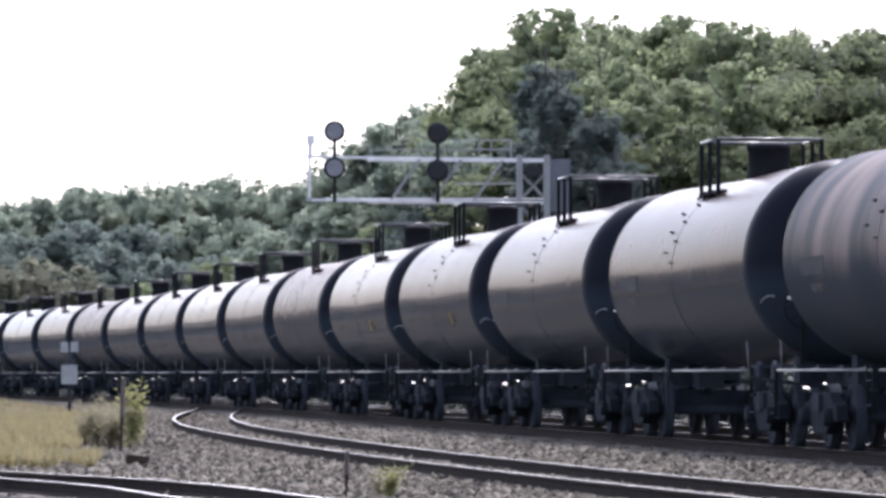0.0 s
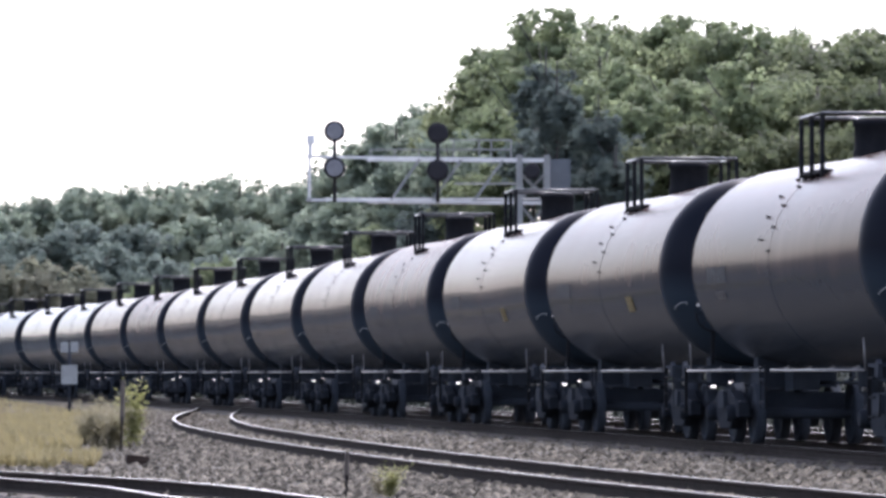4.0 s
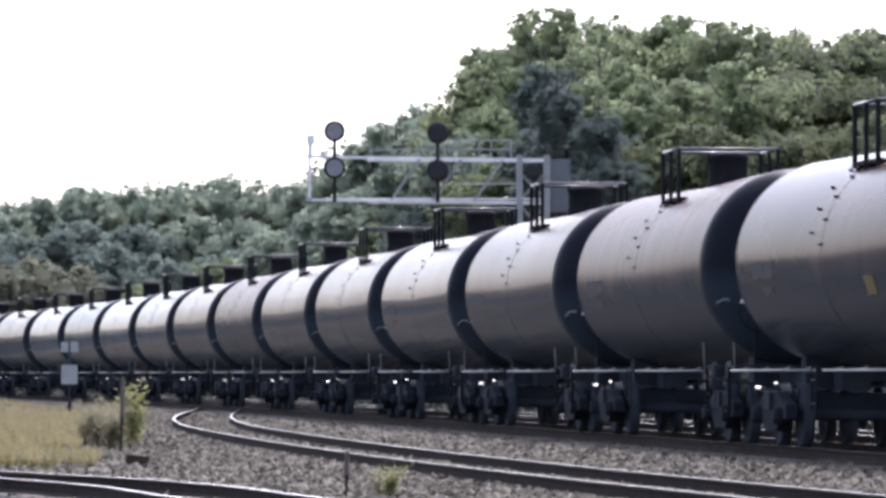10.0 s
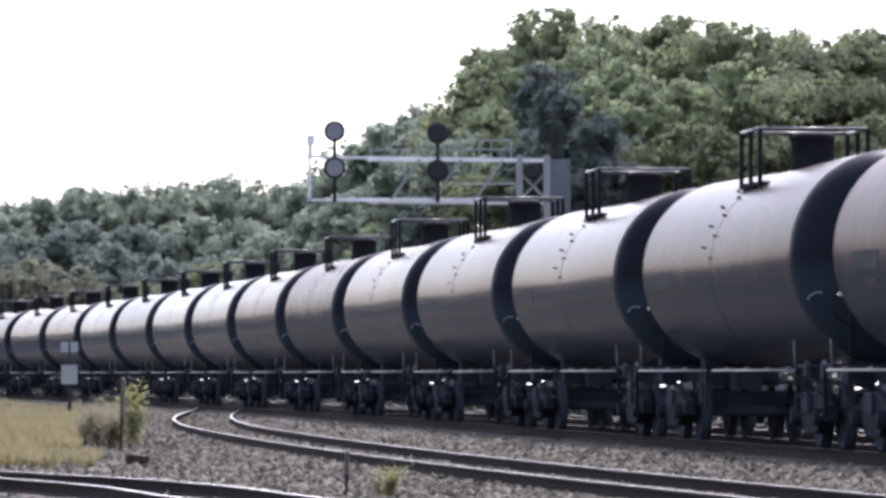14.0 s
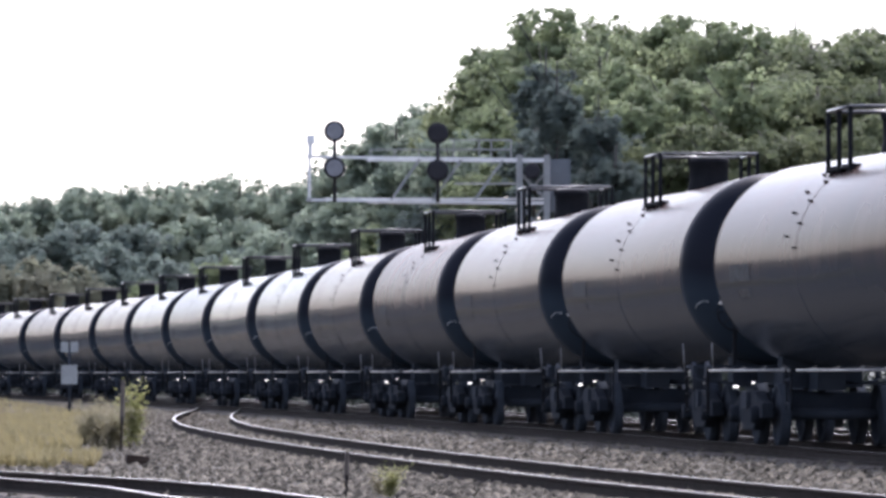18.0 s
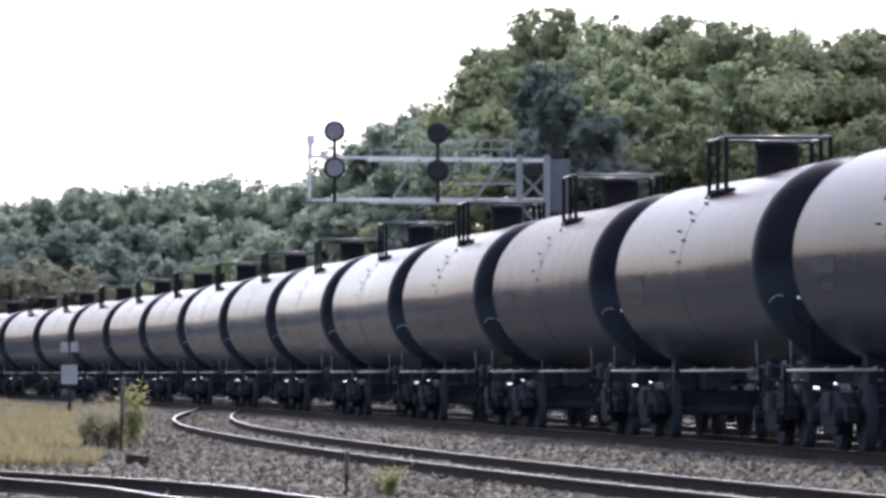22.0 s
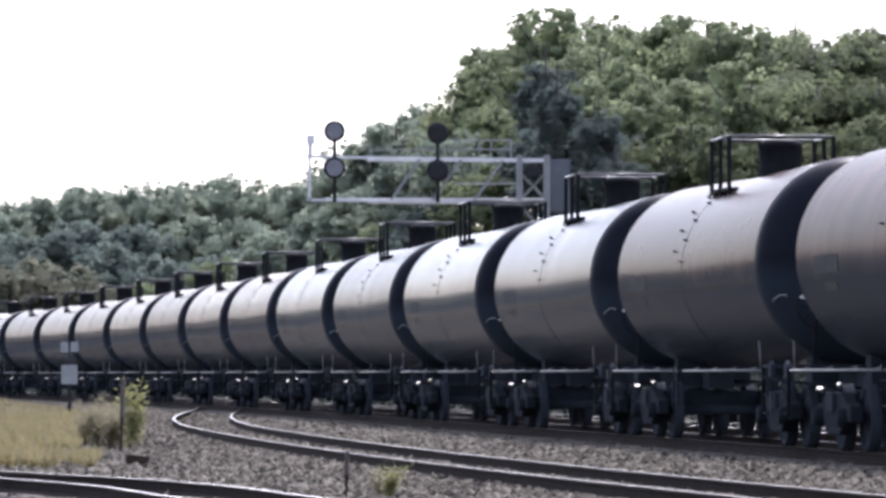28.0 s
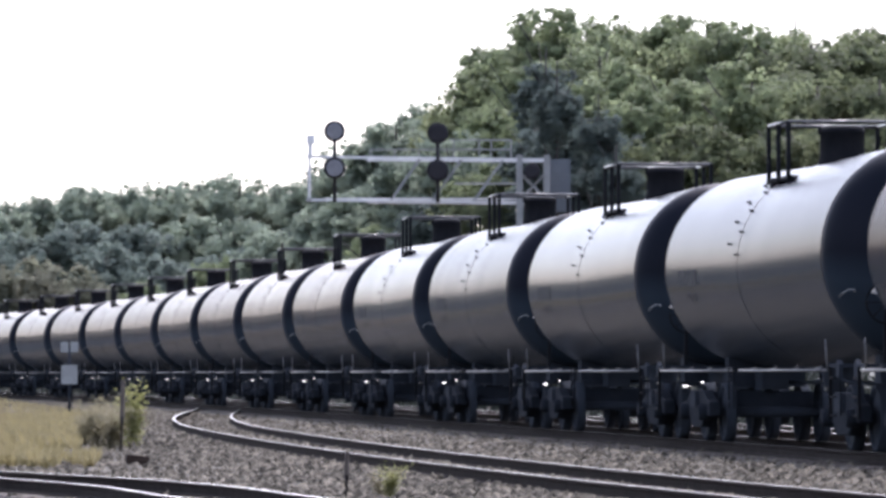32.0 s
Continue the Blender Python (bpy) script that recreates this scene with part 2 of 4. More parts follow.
def part(name, bm, mat, parent, label="", bevel=0.0, at=None):
    if bevel:
        bmesh.ops.bevel(bm, geom=[e for e in bm.edges if e.is_manifold and e.calc_face_angle(0) > 0.6], offset=bevel, segments=1, affect="EDGES")
    mats = mat if isinstance(mat, tuple) else (mat,)
    ob = new(name, mesh_of(name, bm, *mats))
    ob.parent = parent
    if at:
        ob.location = at
    if label:
        ob["label"] = label
    return ob


def thing(name, label, category, m=None, group="", kind=""):
    ob = new(name)
    ob.empty_display_size = 0.2
    if m is not None:
        ob.matrix_basis = m
    return tagged(ob, label, category, group, kind)


def soup(name, verts, faces, mat, parent=None, smooth=False):
    me = bpy.data.meshes.new(name)
    me.from_pydata(verts, [], faces)
    me.materials.append(mat)
    if smooth:
        me.shade_smooth()
    ob = new(name, me)
    ob.parent = parent
    return ob


# ---- the plan of the tracks ----
def spline(xs, ys, x):
    """A smooth curve through the points."""
    xs, ys = np.array(xs, float), np.array(ys, float)
    n, h = len(xs), np.diff(xs)
    a, b = np.eye(n), np.zeros(n)
    for i in range(1, n - 1):
        a[i, i - 1:i + 2] = h[i - 1], 2 * (h[i - 1] + h[i]), h[i]
        b[i] = 6 * ((ys[i + 1] - ys[i]) / h[i] - (ys[i] - ys[i - 1]) / h[i - 1])
    m = np.linalg.solve(a, b)
    x = np.asarray(x, float)
    i = np.clip(np.searchsorted(xs, x) - 1, 0, n - 2)
    u, hh = x - xs[i], h[i]
    return ys[i] + ((ys[i + 1] - ys[i]) / hh - hh * (2 * m[i] + m[i + 1]) / 6) * u + m[i] / 2 * u * u + (m[i + 1] - m[i]) / (6 * hh) * u ** 3


# main track: arc length s grows away from the camera, heading from +Y
MS = np.linspace(-340, 460, 1601)
MC = np.clip(MS, -60, 200)
MH = -0.112452 - 7.6025e-5 * MC - 4.97393e-6 * MC * MC / 2 + np.where(MS > 200, (-7.6025e-5 - 4.97393e-6 * 200) * (MS - 200), 0)
MX = np.cumsum(np.sin(MH)) * 0.5
MY = np.cumsum(np.cos(MH)) * 0.5
I0 = int(np.argmin(np.abs(MS)))
MX += -0.17906 - MX[I0]
MY += 136.6567 - MY[I0]


def main_at(s):
    return float(np.interp(s, MS, MX)), float(np.interp(s, MS, MY)), float(np.interp(s, MS, MH))


def main_x(y):
    return np.interp(y, MY, MX)


# side track: joins the main one far off, under the train
SD = np.array([-40.0, 0, 30, 50, 70, 90, 110, 130, 150, 175, 205, 240])
SX = np.array([15.6, 11.0, 7.1, 4.147, 1.219, -1.246, -3.333, -5.076, -6.24, -7.038, -8.1, -12.4])
# yard track, across the near corner
YD = np.array([20.0, 50, 64, 68.5, 72.5, 76.3, 86, 100])
YX = np.array([5.4, 0.6, -2.45, -3.3, -4.4, -5.75, -10.2, -18.0])
SIDE_Z, YARD_Z = -0.10, -0.28


def yard_x(y):
    return np.interp(y, YD, YX)


def ground_z(x, y):
    """The formation: the main track on its bed, the siding on its own, the yard a little lower."""
    lat = main_x(y) - x
    side = np.interp(y, SIDE_Y, SIDE_LINE) - x
    low = np.clip((side - 2.0) / 2.0, 0, 1) * np.clip((130 - y) / 40, 0, 1)
    shoulder = np.clip((lat - 2.2) / 1.0, 0, 1)
    return -0.19 - 0.085 * shoulder - 0.19 * low


SIDE_Y = np.arange(-40, 240, 2.0)
SIDE_LINE = spline(SD, SX, SIDE_Y)


# ---- ground ----
def build_ground():
    xs = np.concatenate([[-3000, -1200, -500, -200, -90], np.arange(-50, 30, 1.0), [40, 90, 200, 500, 1200, 3000]])
    ys = np.concatenate([[-3000, -1000, -300, -90], np.arange(-20, 320, 2.0), [350, 420, 520, 800, 1500, 3000]])
    gx, gy = np.meshgrid(xs, ys)
    gz = ground_z(gx, gy)
    n = len(xs)
    verts = np.stack([gx.ravel(), gy.ravel(), gz.ravel()], 1).tolist()
    faces = [(j * n + i, j * n + i + 1, (j + 1) * n + i + 1, (j + 1) * n + i) for j in range(len(ys) - 1) for i in range(n - 1)]
    ob = soup("ground", verts, faces, GROUND, smooth=True)
    ob.data.materials.append(FIELD)
    ob.data.materials.append(UNSEEN_GROUND)
    ob.data.materials.append(CINDER)
    cx, cy = gx[:-1, :-1] + 0.5, gy[:-1, :-1] + 1.0
    lat = main_x(cy) - cx
    wild = (lat > np.interp(cy, [40, 80, 92, 150, 200, 280], [20, 19, 11.5, 8.0, 5.5, 5.5]))
    # 2 is the added dark ground beyond the view
    ob.data.polygons.foreach_set("material_index", np.where((cy < 34) | (cx < -0.085 * cy - 2), 2, np.where((cx < yard_x(cy) + 0.5) & (cy < 88), 3, wild)).ravel().astype(np.int32))
    return tagged(ob, "grey-brown ballast and dusty ground beside the railway", "ground", kind="structure")


ground = build_ground()


def rail_mesh(xs, ys, zs, side, head):
    """One rail: a foot, a web and a polished head along a line, at a side of it."""
    bm = bmesh.new()
    prof = [(-0.07, -0.17), (0.07, -0.17), (0.07, -0.155), (0.012, -0.135), (0.012, -0.045), (0.036, -0.035), (0.036, -0.006), (0.021, 0.0),
            (-0.021, 0.0), (-0.036, -0.006), (-0.036, -0.035), (-0.012, -0.045), (-0.012, -0.135), (-0.07, -0.155)]
    rings = []
    for i in range(len(xs)):
        a, b = max(i - 1, 0), min(i + 1, len(xs) - 1)
        d = Vector((xs[b] - xs[a], ys[b] - ys[a], 0)).normalized()
        nrm = Vector((d.y, -d.x, 0))
        c = Vector((xs[i], ys[i], zs[i])) + nrm * side
        rings.append([bm.verts.new(c + nrm * u + Vector((0, 0, v))) for u, v in prof])
    n = len(prof)
    for a, b in zip(rings, rings[1:]):
        for k in range(n):
            f = bm.faces.new((a[k], b[k], b[(k + 1) % n], a[(k + 1) % n]))
            f.material_index = 1 if k == 7 else 0
    return mesh_of("rail", bm, RAIL_WEB, head)


def tie_mesh():
    bm = bmesh.new()
    box(bm, 0, 0, -0.245, 2.6, 0.23, 0.15)
    bmesh.ops.bevel(bm, geom=bm.edges[:], offset=0.012, segments=1, affect="EDGES")
    return mesh_of("sleeper", bm, TIE)


TIE_MESH = tie_mesh()
rng = random.Random(5)


def track(label, xs, ys, zs, tie_from, tie_to, kind="structure", head=RAIL_HEAD):
    ob = thing("railway_track", label, "railway track", kind=kind)
    for side in (-0.755, 0.755):
        r = new("rail", rail_mesh(xs, ys, zs, side, head))
        r.parent = ob
    run = np.concatenate([[0], np.cumsum(np.hypot(np.diff(xs), np.diff(ys)))])
    lo, hi = np.interp(tie_from, ys, run), np.interp(tie_to, ys, run)
    for i in range(min(300, int((hi - lo) / 0.56))):
        s = lo + i * 0.56
        x, y, z = (float(np.interp(s, run, v)) for v in (xs, ys, zs))
        x2, y2 = float(np.interp(s + 0.5, run, xs)), float(np.interp(s + 0.5, run, ys))
        t = new("sleeper", TIE_MESH)
        t.parent = ob
        t.matrix_basis = pose(x + rng.uniform(-.02, .02), y, z + rng.uniform(-.012, .008), 0, 0,
                              math.degrees(math.atan2(y2 - y, x2 - x)) - 90 + rng.uniform(-1, 1))
    return ob


pick = np.arange(0, len(MS), 6)
track("rusty main-line railway track in ballast under the train", MX[pick], MY[pick], np.zeros(len(pick)), 62, 228)
track("second main-line track with shiny rails beyond the train", MX[pick] + 3.9 * np.cos(MH[pick]), MY[pick] - 3.9 * np.sin(MH[pick]), np.zeros(len(pick)), 78, 205, head=RAIL_BRIGHT)
sy = np.arange(-40, 236, 1.5)
track("curved siding track with bright rail heads in grey ballast", spline(SD, SX, sy), sy, np.full(len(sy), SIDE_Z), 42, 200)
yy = np.arange(22, 100, 1.0)
track("yard track with shiny rails crossing low ballast", spline(YD, YX, yy), yy, np.full(len(yy), YARD_Z), 44, 92, head=RAIL_BRIGHT)


# ---- the train ----
CAR_LEN, TANK_R, HALF = 16.93, 1.49, 6.80
MID_Z, RISE = 2.63, 0.05


def tank_up(x):
    return MID_Z + RISE * min(abs(x), HALF) / HALF


def tank_top(x, y, r=TANK_R):
    return tank_up(x) + math.sqrt(max(r * r - y * y, 0))


def build_truck(car, x):
    tr = new("truck")
    tr.parent, tr.location = car, (x, 0, 0)
    for y in (-1.0, 1.0):
        bm = bmesh.new()
        prism(bm, [(-1.25, 0.40), (-1.25, 0.62), (-0.95, 0.66), (-0.55, 0.80), (0.55, 0.80), (0.95, 0.66), (1.25, 0.62), (1.25, 0.40),
                   (0.75, 0.40), (0.45, 0.22), (-0.45, 0.22), (-0.75, 0.40)], y - 0.09, y + 0.09)
        part("side_frame", bm, STEEL_GRIME, tr, bevel=0.015)
        for bx in (-0.89, 0.89):
            bm = bmesh.new()
            lathe(bm, [(-0.06, 0.10), (-0.03, 0.13), (0.1, 0.13), (0.13, 0.10)], "y", 12, (bx, y * 1.12 - 0.03, 0.46))
            part("bearing_cap", bm, STEEL_GRIME, tr)
        bm = bmesh.new()
        for k in range(3):
            lathe(bm, [(0.32, 0.07), (0.36, 0.075), (0.50, 0.075), (0.54, 0.07)], "z", 10, (-0.2 + 0.2 * k, y, 0))
        part("spring", bm, STEEL_GRIME, tr)
    bm = bmesh.new()
    box(bm, 0, 0, 0.66, 0.5, 2.3, 0.24)
    part("bolster", bm, STEEL_DARK, tr, bevel=0.03)
    for bx in (-0.89, 0.89):
        bm = bmesh.new()
        for y in (-0.755, 0.755):
            s = 1 if y > 0 else -1
            prof = [(0.07 * s, 0.09), (0.06 * s, 0.16), (0.02 * s, 0.38), (0.06 * s, 0.40), (0.06 * s, 0.457), (-0.05 * s, 0.457),
                    (-0.085 * s, 0.475), (-0.085 * s, 0.40), (-0.01 * s, 0.38), (-0.05 * s, 0.16), (-0.07 * s, 0.09)]
            lathe(bm, [(p, r) for p, r in prof], "y", 24, (0, y, 0))
        tube(bm, [(0, -1.05, 0), (0, 1.05, 0)], 0.08, 10)
        part("wheelset", bm, STEEL_DARK, tr, at=(bx, 0, 0.457))
    # bent steel plates of the brake gear, which catch the sun
    for sgn in (-1, 1):
        for nm, y0, y1, z0 in (("brake_plate", 1.11, 1.19, 0.82), ("lever_plate", 0.87, 0.905, 0.88)):
            bm = bmesh.new()
            prism(bm, [(-0.66, z0), (-0.66, z0 + 0.03), (-0.695, z0 + 0.052), (-0.75, z0 + 0.052), (-0.75, z0)], sgn * y0, sgn * y1)
            part(nm, bm, STEEL_WORN, tr, "bright worn steel plate")
    return tr


def build_car():
    car = thing("tank_car", "weathered dusty black railway tank car with top platform", "tank car", group="tank cars of the moving train")
    # shell
    bm = bmesh.new()
    prof = [(-HALF + HALF / 6 * k, TANK_R) for k in range(13)]
    lathe(bm, prof, "x", 56, shift=tank_up)
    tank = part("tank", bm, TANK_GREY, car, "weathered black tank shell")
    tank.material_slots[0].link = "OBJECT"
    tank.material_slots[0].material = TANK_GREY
    # dished heads, the shade of their sunless side put into the paint
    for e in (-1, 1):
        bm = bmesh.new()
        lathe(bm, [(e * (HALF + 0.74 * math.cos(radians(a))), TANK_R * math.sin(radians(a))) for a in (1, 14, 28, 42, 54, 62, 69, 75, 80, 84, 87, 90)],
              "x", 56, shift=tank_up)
        part("tank_head", bm, TANK_HEAD, tank, "dull dished tank end, darkened for shade")
    # weld bands
    for bx in (-HALF + 0.02, 0.0, HALF - 0.02):
        bm = bmesh.new()
        lathe(bm, [(bx - 0.025, TANK_R), (bx - 0.02, TANK_R + 0.003), (bx + 0.02, TANK_R + 0.003), (bx + 0.025, TANK_R)], "x", 56, shift=tank_up)
        part("weld_band", bm, TANK_GREY, tank)
    # side running pipes
    for y in (-1.50, 1.50):
        for x0, x1 in ((-7.2, -0.25), (0.25, 7.2)):
            bm = bmesh.new()
            tube(bm, [(x0, y, 1.10), (x1, y, 1.10)], 0.017, 8)
            for k in range(4):
                x = x0 + (x1 - x0) * (k + 0.5) / 4
                bar(bm, (x, y, 1.10), (x, y * 0.93, 1.15), 0.04, 0.03)
            part("side_pipe", bm, STEEL_PALE, car, "pale worn steel side pipe")
    # ladders up to the platform
    LX, PX = -0.05, 0.4
    for sgn in (-1, 1):
        for dx in (-0.2, 0.2):
            bm = bmesh.new()
            tube(bm, [(LX + dx, sgn * 1.56, 0.55), (LX + dx, sgn * 1.57, 1.18)], 0.012, 6)
            part("ladder_stile", bm, STEEL_BLACK, car)
        for k in range(2):
            bm = bmesh.new()
            tube(bm, [(LX - 0.2, sgn * 1.57, 0.65 + 0.32 * k), (LX + 0.2, sgn * 1.57, 0.65 + 0.32 * k)], 0.012, 6)
            part("rung", bm, STEEL_DARK, car)
        # footholds up the shell, in two staggered rows
        for k in range(8):
            a = radians(6 + 6.6 * k)
            rot = Matrix.Rotation(sgn * a, 3, "X") if sgn > 0 else Matrix.Rotation(-a, 3, "X")
            bm = bmesh.new()
            x = LX - (0.78 if k % 2 else 0.0)
            box(bm, x, sgn * (TANK_R + 0.012) * math.cos(a), tank_up(x) + (TANK_R + 0.012) * math.sin(a), 0.20, 0.035, 0.022, rot)
            part("foothold", bm, STEEL_BLACK, car, bevel=0.004)
    # top platform, railing and valve housing
    PZ = tank_top(PX, 0.9) + 0.06
    for y in (-0.72, 0.52):
        bm = bmesh.new()
        box(bm, PX, y, PZ, 1.7, 0.46, 0.05)
        part("platform", bm, STEEL_BLACK, car, bevel=0.01)
        for dx in (-0.7, 0.7):
            bm = bmesh.new()
            bar(bm, (PX + dx, y * 1.2, PZ), (PX + dx, y * 1.4, PZ - 0.24), 0.06, 0.06)
            part("platform_bracket", bm, STEEL_BLACK, car)
    RH = 0.80
    for y in (-0.94, 0.68):
        for dx in (-0.82, 0.0, 0.82):
            bm = bmesh.new()
            bar(bm, (PX + dx, y, PZ - 0.06), (PX + dx, y, PZ + RH), 0.06, 0.06)
            part("railing_post", bm, STEEL_BLACK, car, bevel=0.01)
        bm = bmesh.new()
        tube(bm, [(PX - 0.82, y, PZ + RH), (PX + 0.82, y, PZ + RH)], 0.026, 8)
        part("railing", bm, STEEL_RAIL, car)
    for dx in (-0.82, 0.82):
        bm = bmesh.new()
        tube(bm, [(PX + dx, -0.94, PZ + RH), (PX + dx, 0.68, PZ + RH)], 0.028, 8)
        part("cross_rail", bm, STEEL_RAIL, car, "hand-worn dark top rail")
    bm = bmesh.new()
    tz = MID_Z + TANK_R
    lathe(bm, [(tz - 0.1, 0.36), (tz + 0.05, 0.35), (tz + 0.10, 0.33), (tz + 0.42, 0.33), (tz + 0.43, 0.34), (tz + 0.50, 0.33), (tz + 0.53, 0.26),
               (tz + 0.54, 0.03)], "z", 20, (PX, 0, 0))
    hs = part("valve_housing", bm, STEEL_BLACK, car, "dark round valve housing")
    bm = bmesh.new()
    box(bm, PX, -0.32, tz + 0.46, 0.1, 0.06, 0.1)
    part("hinge", bm, STEEL_BLACK, hs)
    # stencils on both sides: plain bars
    for sgn in (-1, 1):
        for x0, z0, w, h in ((-4.6, 2.52, 1.7, 0.24), (-4.5, 2.22, 0.9, 0.12)):
            bm = bmesh.new()
            a = math.asin((z0 - tank_up(x0)) / (TANK_R + 0.004))
            box(bm, x0, sgn * (TANK_R + 0.001) * math.cos(a), z0, w, 0.010, h, Matrix.Rotation(sgn * a, 3, "X"))
            part("stencil", bm, MARK_WHITE, car, "faded pale stencil bar")
    # bottom: stub sills, saddles, outlet, cross pipes
    for e in (-1, 1):
        bm = bmesh.new()
        box(bm, e * 6.75, 0, 0.98, 3.0, 0.42, 0.34)
        part("stub_sill", bm, STEEL_DARK, car, bevel=0.02)
        bm = bmesh.new()
        prism(bm, [(e * 6.2 - 0.25, 0.85), (e * 6.2 - 0.15, 1.45), (e * 6.2 + 0.15, 1.45), (e * 6.2 + 0.25, 0.85)], -0.6, 0.6)
        part("saddle", bm, STEEL_DARK, car)
        bm = bmesh.new()
        box(bm, e * 8.25, 0, 0.86, 0.75, 0.24, 0.26)
        box(bm, e * 8.5, 0.12 * e, 0.86, 0.2, 0.2, 0.3)
        part("coupler", bm, STEEL_DARK, car, bevel=0.03)
        bm = bmesh.new()
        box(bm, e * 7.55, 0, 1.16, 0.7, 2.9, 0.05)
        part("end_platform", bm, STEEL_DARK, car, bevel=0.01)
        for sgn in (-1, 1):
            bm = bmesh.new()
            tube(bm, [(e * 7.85, sgn * 1.42, 0.5), (e * 7.85, sgn * 1.42, 1.25)], 0.010, 6)
            part("end_handrail", bm, STEEL_BLACK, car)
            bm = bmesh.new()
            tube(bm, [(e * 7.08, sgn * 1.28, 2.08), (e * 7.40, sgn * 1.32, 2.11), (e * 7.44, sgn * 1.24, 2.17), (e * 7.40, sgn * 1.14, 2.17), (e * 7.25, sgn * 1.12, 2.15)], 0.011, 6)
            part("grab_iron", bm, GALV_DULL, car, "pale worn grab iron")
            bm = bmesh.new()
            if sgn < 0:
                tube(bm, [(e * 7.1, -1.46, 1.1), (e * 7.07, -1.48, 1.52)], 0.011, 6)
                part("end_stanchion", bm, STEEL_PALE, car, "pale worn steel stanchion")
                bm = bmesh.new()
            tube(bm, [(e * 7.95, sgn * 1.44, 0.98), (e * 8.0, sgn * 1.2, 0.92), (e * 8.12, sgn * 0.5, 0.90), (e * 8.2, sgn * 0.22, 0.84)], 0.014, 6)
            part("uncoupling_lever", bm, STEEL_DARK, car)
            bm = bmesh.new()
            prism(bm, [(e * 7.72, 1.0), (e * 7.72, 1.16), (e * 7.82, 1.24), (e * 7.94, 1.18), (e * 7.92, 1.0)], sgn * 1.40, sgn * 1.46)
            part("lever_bracket", bm, STEEL_DARK, car)
            bm = bmesh.new()
            for k in range(3):
                tube(bm, [(e * 7.45, sgn * 1.48, 0.5 + 0.25 * k), (e * 7.85, sgn * 1.48, 0.5 + 0.25 * k)], 0.015, 6)
            bar(bm, (e * 7.45, sgn * 1.48, 0.45), (e * 7.45, sgn * 1.48, 1.14), 0.05, 0.02)
            part("sill_step", bm, STEEL_BLACK, car)
    bm = bmesh.new()
    lathe(bm, [(0.42, 0.10), (0.5, 0.16), (0.75, 0.16), (0.8, 0.24), (1.15, 0.26), (1.3, 0.1)], "z", 14, (0.2, 0, 0))
    part("bottom_outlet", bm, STEEL_DARK, car)
    bm = bmesh.new()
    tube(bm, [(-6.0, 0.35, 0.92), (6.0, 0.35, 0.92)], 0.03, 6)
    part("brake_pipe", bm, STEEL_DARK, car)
    for e in (-1, 1):
        bm = bmesh.new()
        tube(bm, [(e * 8.05, -0.45, 0.82), (e * 8.2, -0.45, 0.60), (e * 8.36, -0.42, 0.50), (e * 8.46, -0.38, 0.52)], 0.028, 8)
        part("brake_hose", bm, STEEL_BLACK, car, "black rubber brake hose")
    bm = bmesh.new()
    lathe(bm, [(2.6, 0.05), (2.62, 0.2), (3.5, 0.2), (3.52, 0.05)], "x", 12, (0, 0.45, 0.78))
    part("brake_reservoir", bm, STEEL_DARK, car)
    bm = bmesh.new()
    tube(bm, [(7.64, -0.75 + 0.28 * math.cos(2 * math.pi * k / 20), 2.0 + 0.28 * math.sin(2 * math.pi * k / 20)) for k in range(21)], 0.018, 6)
    for k in range(4):
        a = math.pi * k / 4
        bar(bm, (7.64, -0.75 - 0.27 * math.cos(a), 2.0 - 0.27 * math.sin(a)), (7.64, -0.75 + 0.27 * math.cos(a), 2.0 + 0.27 * math.sin(a)), 0.02, 0.02)
    bar(bm, (7.5, -0.75, 1.16), (7.62, -0.75, 2.0), 0.06, 0.06)
    part("brake_wheel", bm, STEEL_BLACK, car)
    for e in (-1, 1):
        build_truck(car, e * 6.2)
    return car


